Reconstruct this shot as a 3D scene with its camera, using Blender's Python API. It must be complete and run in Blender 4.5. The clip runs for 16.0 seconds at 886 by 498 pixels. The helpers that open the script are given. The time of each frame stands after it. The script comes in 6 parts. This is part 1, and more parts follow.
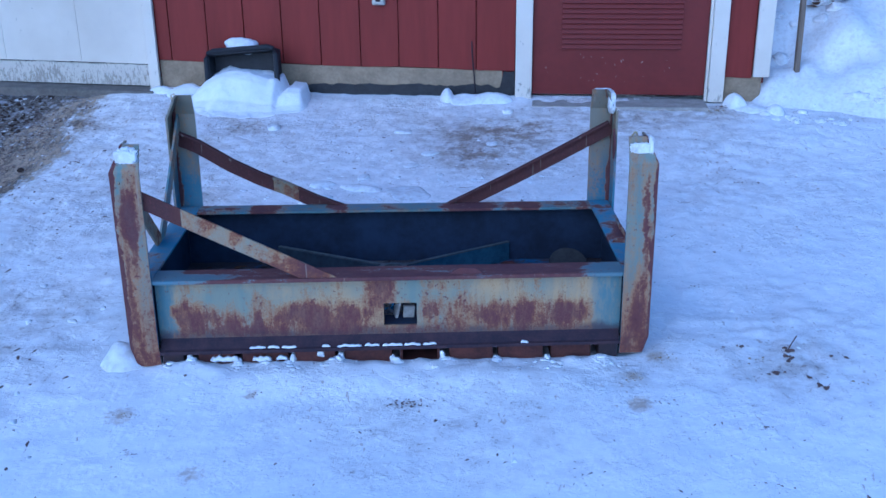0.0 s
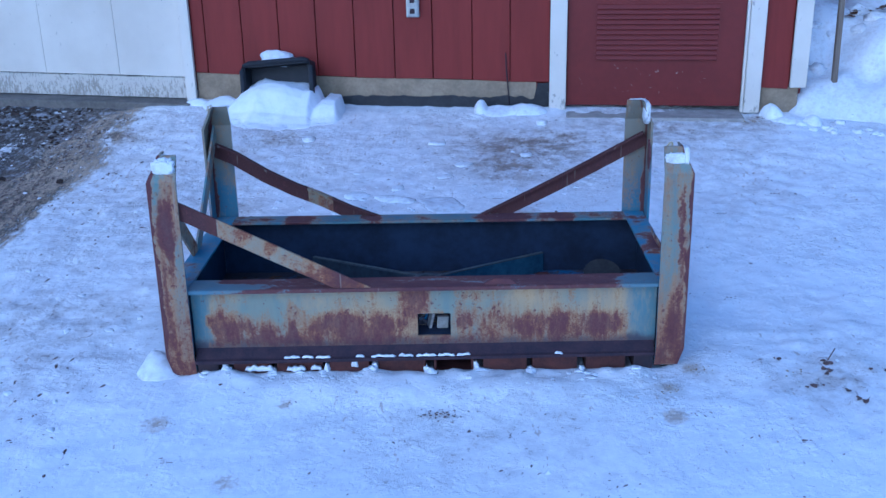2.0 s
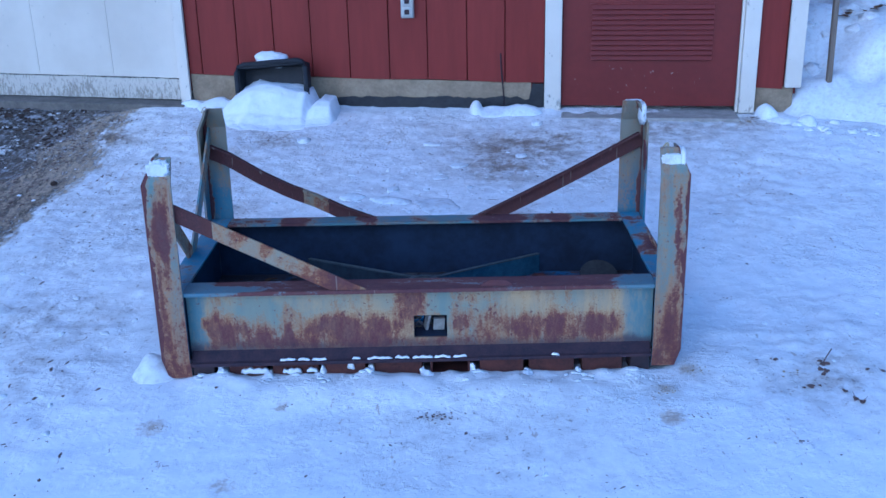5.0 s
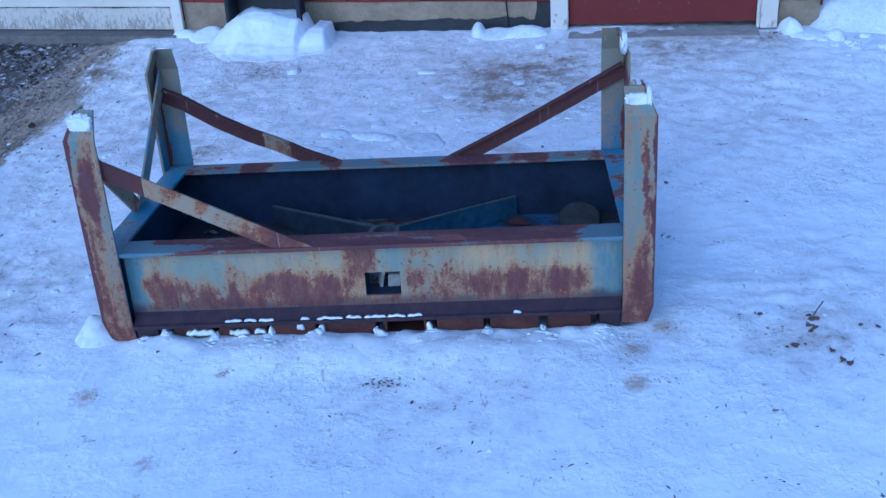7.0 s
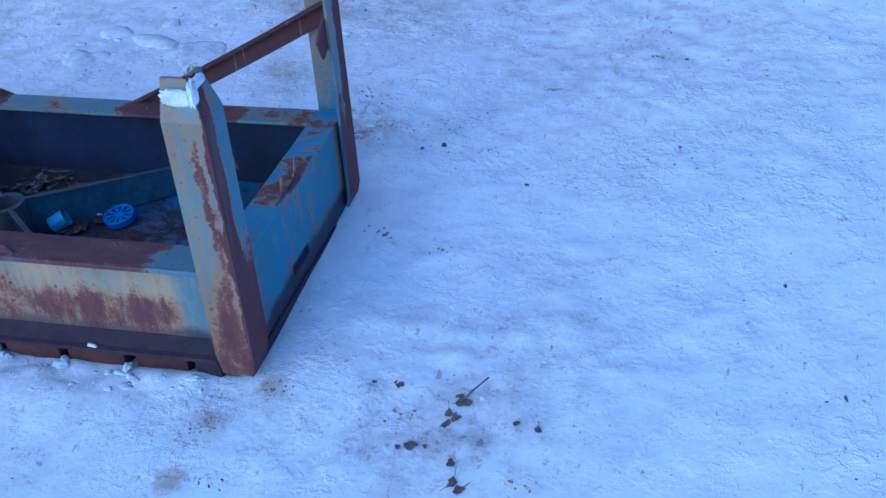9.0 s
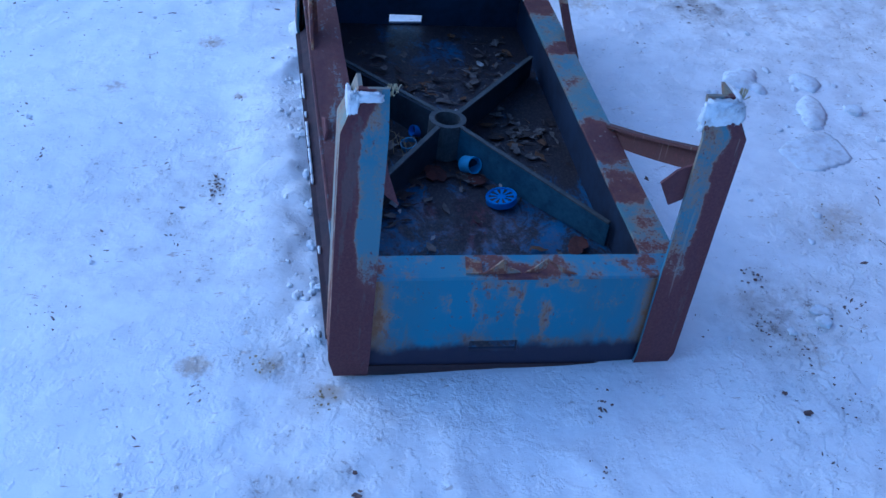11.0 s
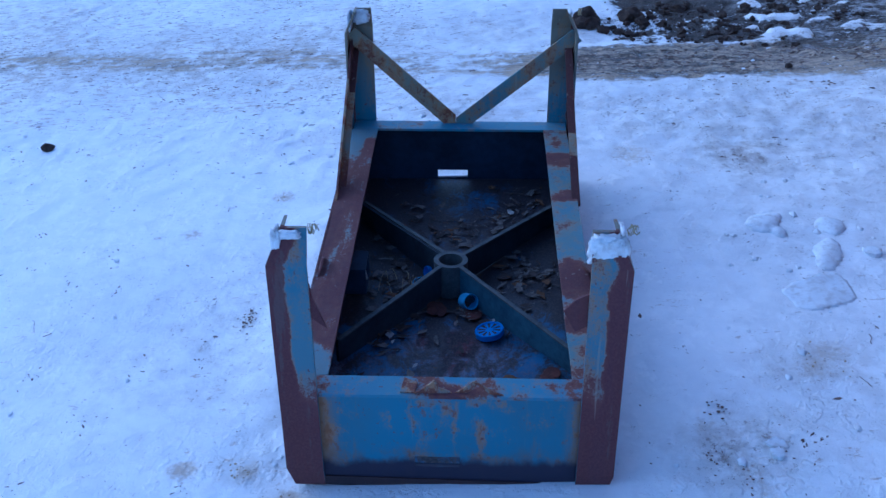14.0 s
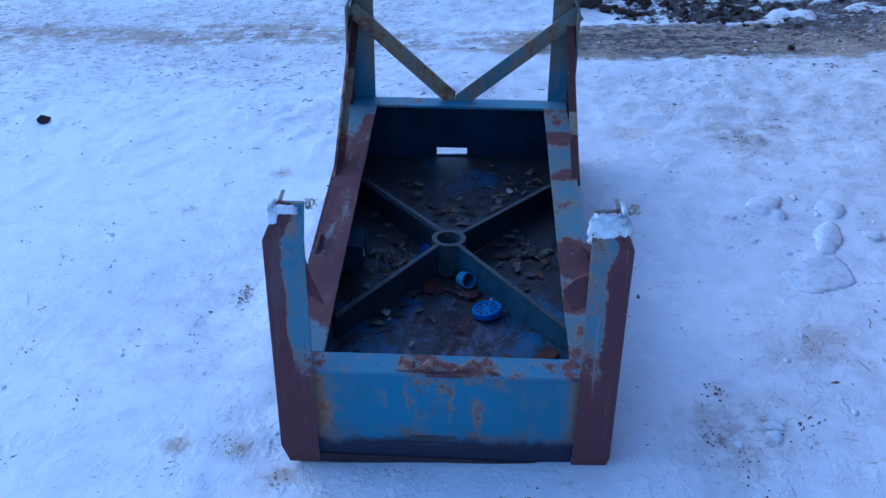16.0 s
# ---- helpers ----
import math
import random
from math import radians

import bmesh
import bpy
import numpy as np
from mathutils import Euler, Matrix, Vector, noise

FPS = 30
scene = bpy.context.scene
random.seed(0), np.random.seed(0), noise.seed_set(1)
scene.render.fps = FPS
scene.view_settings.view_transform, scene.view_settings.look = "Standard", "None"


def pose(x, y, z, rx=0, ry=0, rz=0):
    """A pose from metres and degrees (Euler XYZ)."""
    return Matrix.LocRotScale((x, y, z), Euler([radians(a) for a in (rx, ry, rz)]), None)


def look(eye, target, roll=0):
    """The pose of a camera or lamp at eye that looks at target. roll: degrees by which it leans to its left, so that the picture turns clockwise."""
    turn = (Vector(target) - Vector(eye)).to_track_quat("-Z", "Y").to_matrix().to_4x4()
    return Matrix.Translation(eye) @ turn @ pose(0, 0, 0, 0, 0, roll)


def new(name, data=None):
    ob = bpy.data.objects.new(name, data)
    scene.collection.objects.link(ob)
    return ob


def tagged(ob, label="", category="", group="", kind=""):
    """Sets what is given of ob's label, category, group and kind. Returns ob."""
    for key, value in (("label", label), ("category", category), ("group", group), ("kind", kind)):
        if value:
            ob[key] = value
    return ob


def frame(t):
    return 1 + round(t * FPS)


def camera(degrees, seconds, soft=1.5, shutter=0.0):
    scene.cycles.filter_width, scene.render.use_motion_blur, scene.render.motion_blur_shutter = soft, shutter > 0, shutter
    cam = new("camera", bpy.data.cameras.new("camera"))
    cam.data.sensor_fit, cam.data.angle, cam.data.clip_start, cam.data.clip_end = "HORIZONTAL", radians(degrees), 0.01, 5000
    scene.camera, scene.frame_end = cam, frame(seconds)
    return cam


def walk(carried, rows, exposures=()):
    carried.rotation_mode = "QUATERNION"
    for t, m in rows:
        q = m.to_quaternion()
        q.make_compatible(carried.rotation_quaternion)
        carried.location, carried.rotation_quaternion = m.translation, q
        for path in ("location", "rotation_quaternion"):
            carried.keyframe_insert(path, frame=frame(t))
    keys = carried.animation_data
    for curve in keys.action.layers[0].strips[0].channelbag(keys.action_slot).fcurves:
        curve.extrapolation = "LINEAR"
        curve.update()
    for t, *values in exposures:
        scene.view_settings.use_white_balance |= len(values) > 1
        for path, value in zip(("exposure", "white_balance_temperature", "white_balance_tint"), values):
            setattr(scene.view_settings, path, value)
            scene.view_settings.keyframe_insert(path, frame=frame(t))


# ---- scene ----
cam = camera(46.4, 16.0)
PATH = [
    (0, (0.115, 0.564, 1.336), (0.14, 2.427, 0.609), -0.6),
    (0.5, (0.114, 0.569, 1.335), (0.108, 2.44, 0.629), -1.0),
    (1, (0.117, 0.573, 1.334), (0.095, 2.436, 0.606), -1.2),
    (1.5, (0.111, 0.565, 1.335), (0.087, 2.433, 0.623), -1.2),
    (2, (0.113, 0.563, 1.331), (0.074, 2.435, 0.627), -1.2),
    (2.5, (0.116, 0.566, 1.33), (0.106, 2.438, 0.625), -1.1),
    (3, (0.114, 0.566, 1.332), (0.094, 2.437, 0.627), -1.2),
    (3.5, (0.113, 0.568, 1.33), (0.086, 2.441, 0.629), -1.1),
    (5.8, (0.099, 0.572, 1.333), (0.066, 2.441, 0.623), -1.7),
    (6, (0.082, 0.603, 1.324), (0.049, 2.464, 0.59), -2.4),
    (6.5, (0.161, 0.696, 1.331), (0.082, 2.532, 0.542), -4.2),
    (7, (0.392, 0.817, 1.342), (0.237, 2.617, 0.484), -3.9),
    (7.5, (0.569, 1.026, 1.327), (0.465, 2.788, 0.387), -3.9),
    (8, (0.815, 1.273, 1.346), (0.601, 2.934, 0.253), -5.6),
    (8.5, (1.206, 1.506, 1.366), (0.806, 3.109, 0.239), -3.7),
    (8.6, (1.293, 1.576, 1.365), (0.871, 3.161, 0.221), -4.2),
    (8.7, (1.348, 1.633, 1.329), (0.946, 3.223, 0.185), -4.6),
    (10.8, (2.031, 2.907, 1.424), (0.553, 3.426, 0.18), 3.2),
    (11, (2.088, 3.026, 1.433), (0.551, 3.353, 0.196), 6.1),
    (11.5, (2.183, 3.231, 1.473), (0.579, 3.378, 0.287), 6.4),
    (12, (2.274, 3.349, 1.501), (0.68, 3.291, 0.294), 3.7),
    (12.5, (2.27, 3.542, 1.501), (0.628, 3.381, 0.37), 2.4),
    (13, (2.278, 3.586, 1.524), (0.624, 3.483, 0.405), -1.2),
    (13.5, (2.32, 3.568, 1.536), (0.6, 3.479, 0.52), -2.2),
    (14, (2.343, 3.556, 1.533), (0.611, 3.461, 0.536), -1.9),
    (14.5, (2.342, 3.556, 1.537), (0.609, 3.448, 0.546), -2.4),
    (15, (2.345, 3.559, 1.53), (0.617, 3.445, 0.53), -2.2),
    (15.5, (2.34, 3.558, 1.527), (0.631, 3.437, 0.494), -2.4),
    (16, (2.329, 3.551, 1.52), (0.617, 3.463, 0.489), -1.0),
]
EXPOSURES = [(0, 0.55, 4140, 9), (5.8, 0.56, 4130, 8), (8.7, 0.59, 4080, 5), (10.8, 0.57, 4140, 8), (16, 0.57, 4170, 9)]
walk(cam, [(t, look(eye, target, roll)) for t, eye, target, roll in PATH], EXPOSURES)

# ---- light: open shade under a clear winter sky ----
world = bpy.data.worlds.new("sky")
scene.world = world
world.use_nodes = True
wn = world.node_tree
sky = wn.nodes.new("ShaderNodeTexSky")
sky.sky_type, sky.sun_disc = "NISHITA", False
sky.sun_elevation, sky.sun_rotation = radians(30), radians(210)
wn.nodes["Background"].inputs["Strength"].default_value = 0.135
wn.links.new(sky.outputs[0], wn.nodes["Background"].inputs["Color"])
sun = new("sun", bpy.data.lights.new("sun", "SUN"))
sun.data.energy, sun.data.angle, sun.data.color = 0.42, radians(100), (1.0, 0.97, 0.93)
sun.matrix_world = look((-3, -2.2, 3.5), (0, 3, 0))


# ---- materials ----
class Nodes:
    """A small wrapper round one node material."""

    def __init__(self, name, rough=0.7, metal=0.0):
        self.m = bpy.data.materials.new(name)
        self.m.use_nodes = True
        self.t = self.m.node_tree
        self.b = self.t.nodes["Principled BSDF"]
        self.b.inputs["Roughness"].default_value = rough
        self.b.inputs["Metallic"].default_value = metal
        self.b.inputs["Specular IOR Level"].default_value = 0.3
        self.tc = self.t.nodes.new("ShaderNodeTexCoord").outputs["Object"]

    def put(self, socket, value):
        if isinstance(value, bpy.types.NodeSocket):
            self.t.links.new(value, socket)
        elif isinstance(value, (tuple, list)) and len(value) == 3 and socket.type == "RGBA":
            socket.default_value = (*value, 1)
        else:
            socket.default_value = value

    def noise(self, scale, detail=6, rough=0.6, stretch=(1, 1, 1), shift=0.0, warp=0.0):
        mp = self.t.nodes.new("ShaderNodeMapping")
        self.t.links.new(self.tc, mp.inputs[0])
        mp.inputs["Scale"].default_value = stretch
        mp.inputs["Location"].default_value = (shift, shift * 1.7, shift * 0.6)
        n = self.t.nodes.new("ShaderNodeTexNoise")
        self.t.links.new(mp.outputs[0], n.inputs["Vector"])
        n.inputs["Scale"].default_value, n.inputs["Detail"].default_value = scale, detail
        n.inputs["Roughness"].default_value, n.inputs["Distortion"].default_value = rough, warp
        return n.outputs["Fac"]

    def ramp(self, fac, low, high, a=0.0, b=1.0):
        n = self.t.nodes.new("ShaderNodeMapRange")
        n.interpolation_type = "SMOOTHSTEP"
        self.put(n.inputs[0], fac)
        for k, v in zip((1, 2, 3, 4), (low, high, a, b)):
            self.put(n.inputs[k], v)
        return n.outputs[0]

    def math(self, op, a, b=0.0):
        n = self.t.nodes.new("ShaderNodeMath")
        n.operation = op
        self.put(n.inputs[0], a)
        self.put(n.inputs[1], b)
        return n.outputs[0]

    def mix(self, fac, a, b):
        n = self.t.nodes.new("ShaderNodeMix")
        n.data_type = "RGBA"
        self.put(n.inputs[0], fac)
        self.put(n.inputs[6], a)
        self.put(n.inputs[7], b)
        return n.outputs[2]

    def axis(self, k):
        n = self.t.nodes.new("ShaderNodeSeparateXYZ")
        self.t.links.new(self.tc, n.inputs[0])
        return n.outputs[k]

    def attr(self, name):
        n = self.t.nodes.new("ShaderNodeAttribute")
        n.attribute_name = name
        return n.outputs["Fac"]

    def bump(self, height, strength=0.3, distance=0.01):
        n = self.t.nodes.new("ShaderNodeBump")
        self.put(n.inputs["Strength"], strength)
        n.inputs["Distance"].default_value = distance
        self.put(n.inputs["Height"], height)
        self.t.links.new(n.outputs[0], self.b.inputs["Normal"])

    def done(self, color, rough=None):
        self.put(self.b.inputs["Base Color"], color)
        if rough is not None:
            self.put(self.b.inputs["Roughness"], rough)
        return self.m


RUST = (0.104, 0.037, 0.040)
RUST_DARK = (0.064, 0.020, 0.029)
RUST_LIGHT = (0.20, 0.080, 0.042)
BLUE = (0.070, 0.170, 0.240)


def steel(name, paint, faded, amount, scale=9.0, shift=0.0, streaks=0.0, bottom=0.0, edge_u=0.0, light=0.5, where="", stretch=(1, 1, 1), halo=0.9, dull=0.3, foot_rust=0.42, wear=(), plane=(0, 2), tone=1.0):
    """Painted steel with faded, stained and rusted patches. bottom: height up to which rust creeps; edge_u: rust along a post's heel; light: how much young orange rust borders the old; wear: ragged patches (two places, two half-widths, more or less rust) in the given plane."""
    n = Nodes(name)
    big = n.noise(scale, 12, 0.68, stretch, shift, 0.25)
    run = n.noise(scale * 2.6, 6, 0.62, (1, 1, 0.10), shift + 3)
    mid = n.noise(46, 9, 0.74, (1, 1, 0.32 if where == "panel" else 0.75), shift + 2)
    fine = n.noise(190, 5, 0.75, shift=shift)
    grime = n.noise(3.2, 6, 0.6, shift=shift + 9)
    score = n.math("ADD", n.math("MULTIPLY", big, 1.0 - streaks), n.math("MULTIPLY", run, streaks))
    score = n.math("ADD", score, n.math("MULTIPLY", n.math("SUBTRACT", mid, 0.5), 0.55 if where == "panel" else 0.40))
    score = n.math("ADD", score, n.math("MULTIPLY", n.math("SUBTRACT", fine, 0.5), 0.50 if where == "panel" else 0.30))
    col = n.mix(n.ramp(grime, 0.36, 0.64), paint, faded)
    x, z = n.axis(0), n.axis(2)
    if wear:
        ragged = n.math("MULTIPLY", n.math("SUBTRACT", n.noise(24, 6, 0.7, shift=shift + 6), 0.5), 0.05)
        u = n.math("ADD", n.axis(plane[0]), ragged)
        v = n.math("ADD", n.axis(plane[1]), n.math("MULTIPLY", ragged, 0.6))
        for pu, pv, ru, rv, more in wear:
            du = n.math("DIVIDE", n.math("SUBTRACT", u, pu), ru)
            dv = n.math("DIVIDE", n.math("SUBTRACT", v, pv), rv)
            d = n.math("ADD", n.math("MULTIPLY", du, du), n.math("MULTIPLY", dv, dv))
            score = n.math("ADD", score, n.ramp(d, 0.0, 2.0, more, 0.0))
    if where in ("panel", "post"):
        # the older blue coat shows through in long upright patches
        under = n.math("ADD", n.math("MULTIPLY", n.noise(7, 7, 0.65, (1.4, 1.4, 0.22), shift + 14), 0.75), n.math("MULTIPLY", mid, 0.25))
        col = n.mix(n.ramp(under, 0.44, 0.57, 0.0, 0.8 if where == "post" else 0.42), col, (0.125, 0.200, 0.205))
        if where == "post":
            col = n.mix(n.ramp(n.math("ADD", z, n.math("MULTIPLY", n.math("SUBTRACT", big, 0.5), 0.3)), 0.08, 0.30, 0.85, 0.0), col, (0.215, 0.150, 0.098))
    if where == "inner":
        col = n.mix(n.ramp(n.math("ADD", z, n.math("MULTIPLY", n.math("SUBTRACT", big, 0.5), 0.35)), 0.28, 0.46, 0.0, 0.7), col, (0.235, 0.185, 0.105))
    if bottom:
        score = n.math("ADD", score, n.ramp(z, bottom * 0.3, bottom, foot_rust, 0.0))
    if edge_u:
        wander = n.math("MULTIPLY", n.math("SUBTRACT", n.noise(13, 8, 0.7, (1, 1, 0.6), shift + 1), 0.5), 0.06)
        score = n.math("ADD", score, n.ramp(n.math("ADD", n.attr("u"), wander), edge_u * 0.75, edge_u * 1.3, 0.34, 0.0))
    if where == "panel":
        # rust breaks out in the lower half; the sprayed-over margins keep clean blue paint
        score = n.math("ADD", score, n.ramp(z, 0.135, 0.190, 0.04, -0.10))
        xx = n.math("ADD", x, n.math("MULTIPLY", n.math("SUBTRACT", big, 0.5), 0.08))
        side = n.math("MAXIMUM", n.ramp(xx, 0.535, 0.585), n.ramp(xx, -0.600, -0.572, 1.0, 0.0))
        score = n.math("SUBTRACT", score, n.math("MULTIPLY", side, 0.26))
        col = n.mix(n.math("MULTIPLY", side, n.ramp(mid, 0.3, 0.6, 0.5, 0.85)), col, (0.078, 0.172, 0.215))
        # The panel turns dark purple towards its lower edge, unevenly.
        low_dark = n.ramp(n.math("ADD", z, n.math("MULTIPLY", n.math("SUBTRACT", big, 0.5), 0.07)), 0.094, 0.064, 0.0, 0.85)
        col = n.mix(low_dark, col, (0.062, 0.060, 0.078))
    cut = 0.72 - amount * 0.4
    rust = n.ramp(score, cut - 0.03, cut + (0.13 if where else 0.065))
    deep = n.ramp(score, cut + 0.03, cut + 0.22)
    stain = n.ramp(score, cut - 0.16, cut + 0.01)
    col = n.mix(n.math("MULTIPLY", n.math("MULTIPLY", stain, n.ramp(run, 0.3, 0.62, 0.3, 1.0)), halo), col, (0.29, 0.165, 0.078))
    old, darkest = tuple(c * tone for c in RUST), tuple(c * tone for c in RUST_DARK)
    young = n.mix(light, old, RUST_LIGHT)
    rusty = n.mix(deep, young, n.mix(n.ramp(fine, 0.32, 0.68), darkest, old))
    col = n.mix(n.math("MULTIPLY", rust, n.ramp(mid, 0.35, 0.6, 0.72, 0.94) if where == "panel" else 0.94), col, rusty)
    tint = n.noise(17, 8, 0.7, (1, 1, 0.4), shift + 7)
    col = n.mix(n.ramp(tint, 0.45, 0.75, 0.0, dull), col, (0.13, 0.10, 0.095))
    if where == "panel":
        col = n.mix(n.math("MULTIPLY", low_dark, 0.7), col, (0.050, 0.038, 0.050))
    speck = n.ramp(n.math("ADD", n.noise(85, 4, 0.6, shift=shift + 5), n.math("MULTIPLY", stain, 0.06)), 0.66, 0.70)
    col = n.mix(n.math("MULTIPLY", speck, 0.8), col, RUST)
    scratch = n.ramp(n.noise(60, 2, 0.5, (1, 1, 0.05), shift + 11), 0.69, 0.73)
    col = n.mix(n.math("MULTIPLY", scratch, 0.4), col, (0.30, 0.26, 0.21))
    if edge_u > 0.02:
        # slivers of old paint left standing in the rust
        sliver = n.ramp(n.math("ADD", n.noise(30, 5, 0.65, (1, 1, 0.07), shift + 17), n.math("MULTIPLY", n.math("SUBTRACT", mid, 0.5), 0.3)), 0.60, 0.68)
        col = n.mix(n.math("MULTIPLY", sliver, 0.3), col, (0.13, 0.125, 0.115))
    if where == "floor":
        # matted wet dirt in drifts
        drift = n.math("ADD", n.math("MULTIPLY", n.noise(7, 12, 0.78, (1, 1.5, 1), shift + 4, 0.6), 0.75), n.math("MULTIPLY", mid, 0.25))
        bx, by = n.math("ADD", x, 0.50), n.math("ADD", n.axis(1), 0.02)
        clear = n.ramp(n.math("ADD", n.math("MULTIPLY", bx, bx), n.math("MULTIPLY", by, by)), 0.0, 0.03, 0.07, 0.0)
        drift = n.math("SUBTRACT", n.math("ADD", drift, n.ramp(x, 0.22, 0.04, 0.0, 0.09)), clear)
        col = n.mix(n.ramp(drift, 0.44, 0.55), col, n.mix(n.ramp(fine, 0.42, 0.72), (0.022, 0.021, 0.030), (0.085, 0.068, 0.064)))
        streak = n.noise(15, 9, 0.75, (0.5, 2.2, 1), shift + 15, 0.4)
        col = n.mix(n.ramp(streak, 0.57, 0.66, 0.0, 0.75), col, n.mix(mid, (0.038, 0.027, 0.027), (0.12, 0.083, 0.066)))
    if where == "end":
        spots = n.ramp(n.math("ADD", n.noise(70, 5, 0.7, (1, 1, 0.6), shift + 8), n.math("MULTIPLY", n.math("SUBTRACT", big, 0.5), 0.5)), 0.60, 0.66)
        col = n.mix(n.math("MULTIPLY", spots, n.ramp(score, 0.46, 0.60, 0.05, 0.8)), col, (0.15, 0.06, 0.04))
        # thin rust runs, ochre bleeding at the sides, and a grimy foot with a wavering edge
        drip = n.ramp(n.math("ADD", n.noise(26, 5, 0.7, (1, 1, 0.09), shift + 21), n.math("MULTIPLY", n.math("SUBTRACT", mid, 0.5), 0.30)), 0.575, 0.68)
        col = n.mix(n.math("MULTIPLY", drip, 0.42), col, (0.17, 0.12, 0.085))
        y = n.axis(1)
        bleed = n.math("MULTIPLY", n.ramp(n.math("ABSOLUTE", y), 0.222, 0.268), n.ramp(run, 0.36, 0.58))
        col = n.mix(n.math("MULTIPLY", bleed, 0.75), col, (0.27, 0.145, 0.065))
        ooze = n.math("MULTIPLY", n.ramp(z, 0.130, 0.060), n.ramp(n.math("ADD", n.math("MULTIPLY", big, 0.6), n.math("MULTIPLY", mid, 0.4)), 0.40, 0.60))
        col = n.mix(n.math("MULTIPLY", ooze, 0.75), col, (0.12, 0.085, 0.065))
        edge = n.math("ADD", z, n.math("MULTIPLY", n.math("SUBTRACT", n.noise(11, 6, 0.65, (1, 1, 0.5), shift + 30), 0.5), 0.075))
        col = n.mix(n.ramp(edge, 0.082, 0.058), col, n.mix(mid, (0.014, 0.018, 0.044), (0.034, 0.026, 0.042)))
    n.bump(n.math("ADD", n.math("MULTIPLY", rust, -0.4), n.math("MULTIPLY", fine, 0.5)), 0.4, 0.0022)
    return n.done(col, n.ramp(rust, 0, 1, 0.48, 0.88))


def plain(name, a, b, scale=20, rough=0.7, bump=0.2, stretch=(1, 1, 1), metal=0.0, dist=0.004):
    n = Nodes(name, rough, metal)
    f = n.noise(scale, 7, 0.65, stretch)
    g = n.noise(scale * 7, 4, 0.6, stretch)
    n.bump(n.math("ADD", f, n.math("MULTIPLY", g, 0.5)), bump, dist)
    return n.done(n.mix(n.ramp(n.math("ADD", n.math("MULTIPLY", f, 0.7), n.math("MULTIPLY", g, 0.3)), 0.3, 0.7), a, b))


def snow_stuff(name, dirt=0.0):
    n = Nodes(name, 0.55)
    f = n.noise(5, 6, 0.6)
    g = n.noise(42, 5, 0.65)
    h = n.noise(240, 3, 0.6)
    col = n.mix(n.ramp(f, 0.35, 0.7), (0.70, 0.725, 0.77), (0.80, 0.81, 0.83))
    if dirt:
        col = n.mix(n.math("MULTIPLY", n.ramp(g, 0.44, 0.66), dirt), col, (0.36, 0.32, 0.30))
        col = n.mix(n.math("MULTIPLY", n.ramp(n.noise(9, 6, 0.65, shift=3), 0.42, 0.62), dirt * 0.7), col, (0.47, 0.46, 0.48))
    n.bump(n.math("ADD", g, n.math("MULTIPLY", h, 0.4)), 0.35, 0.008)
    return n.done(col)


TAN, TEAL = (0.41, 0.295, 0.155), (0.215, 0.235, 0.185)
PANEL_WEAR = (
    (-0.545, 0.128, 0.055, 0.040, 0.20), (-0.46, 0.105, 0.11, 0.032, 0.12), (-0.367, 0.140, 0.022, 0.065, 0.12), (-0.362, 0.098, 0.014, 0.034, 0.20),
    (-0.237, 0.130, 0.065, 0.034, 0.20), (-0.14, 0.104, 0.085, 0.038, 0.15), (-0.093, 0.140, 0.045, 0.034, 0.15), (-0.025, 0.205, 0.042, 0.055, 0.32),
    (-0.555, 0.205, 0.016, 0.032, 0.10), (0.105, 0.160, 0.020, 0.070, 0.11), (0.150, 0.208, 0.050, 0.018, 0.11), (0.18, 0.115, 0.08, 0.045, 0.10),
    (0.30, 0.118, 0.060, 0.034, 0.13), (0.365, 0.110, 0.024, 0.060, 0.17), (0.425, 0.118, 0.070, 0.036, 0.14), (0.508, 0.122, 0.034, 0.034, 0.20), (-0.3, 0.078, 0.34, 0.016, 0.10),
)
FRONT = steel("faded_front_paint", TAN, TEAL, 0.46, 13.0, 1.3, 0.30, 0.0, light=0.85, where="panel", stretch=(1, 1, 0.8), dull=0.2, wear=PANEL_WEAR, tone=1.2)
FRONT_RIM = steel("rusted_front_rim", (0.085, 0.165, 0.225), (0.13, 0.18, 0.20), 0.84, 8.0, 4.7, light=0.22, dull=0.22, halo=0.3, stretch=(0.4, 1.8, 1), wear=((-0.55, -0.327, 0.12, 0.022, -0.42), (0.615, -0.31, 0.085, 0.05, -0.36), (-0.62, -0.29, 0.05, 0.07, -0.35)), plane=(0, 1))
RIM_RUST = steel("rusted_rim_paint", BLUE, (0.12, 0.20, 0.25), 0.98, 5.0, 4.1, light=0.0, dull=0.06)
RIM_BLUE = steel("chipped_rim_paint", (0.060, 0.180, 0.285), (0.085, 0.195, 0.27), 0.28, 10.0, 7.7, light=0.5, halo=0.5, dull=0.12, wear=((0.670, -0.062, 0.05, 0.045, 0.20), (0.685, 0.0, 0.024, 0.055, 0.20), (0.675, 0.075, 0.035, 0.030, 0.18), (0.668, 0.25, 0.06, 0.022, 0.16), (0.668, -0.27, 0.05, 0.02, 0.12)), plane=(0, 1))
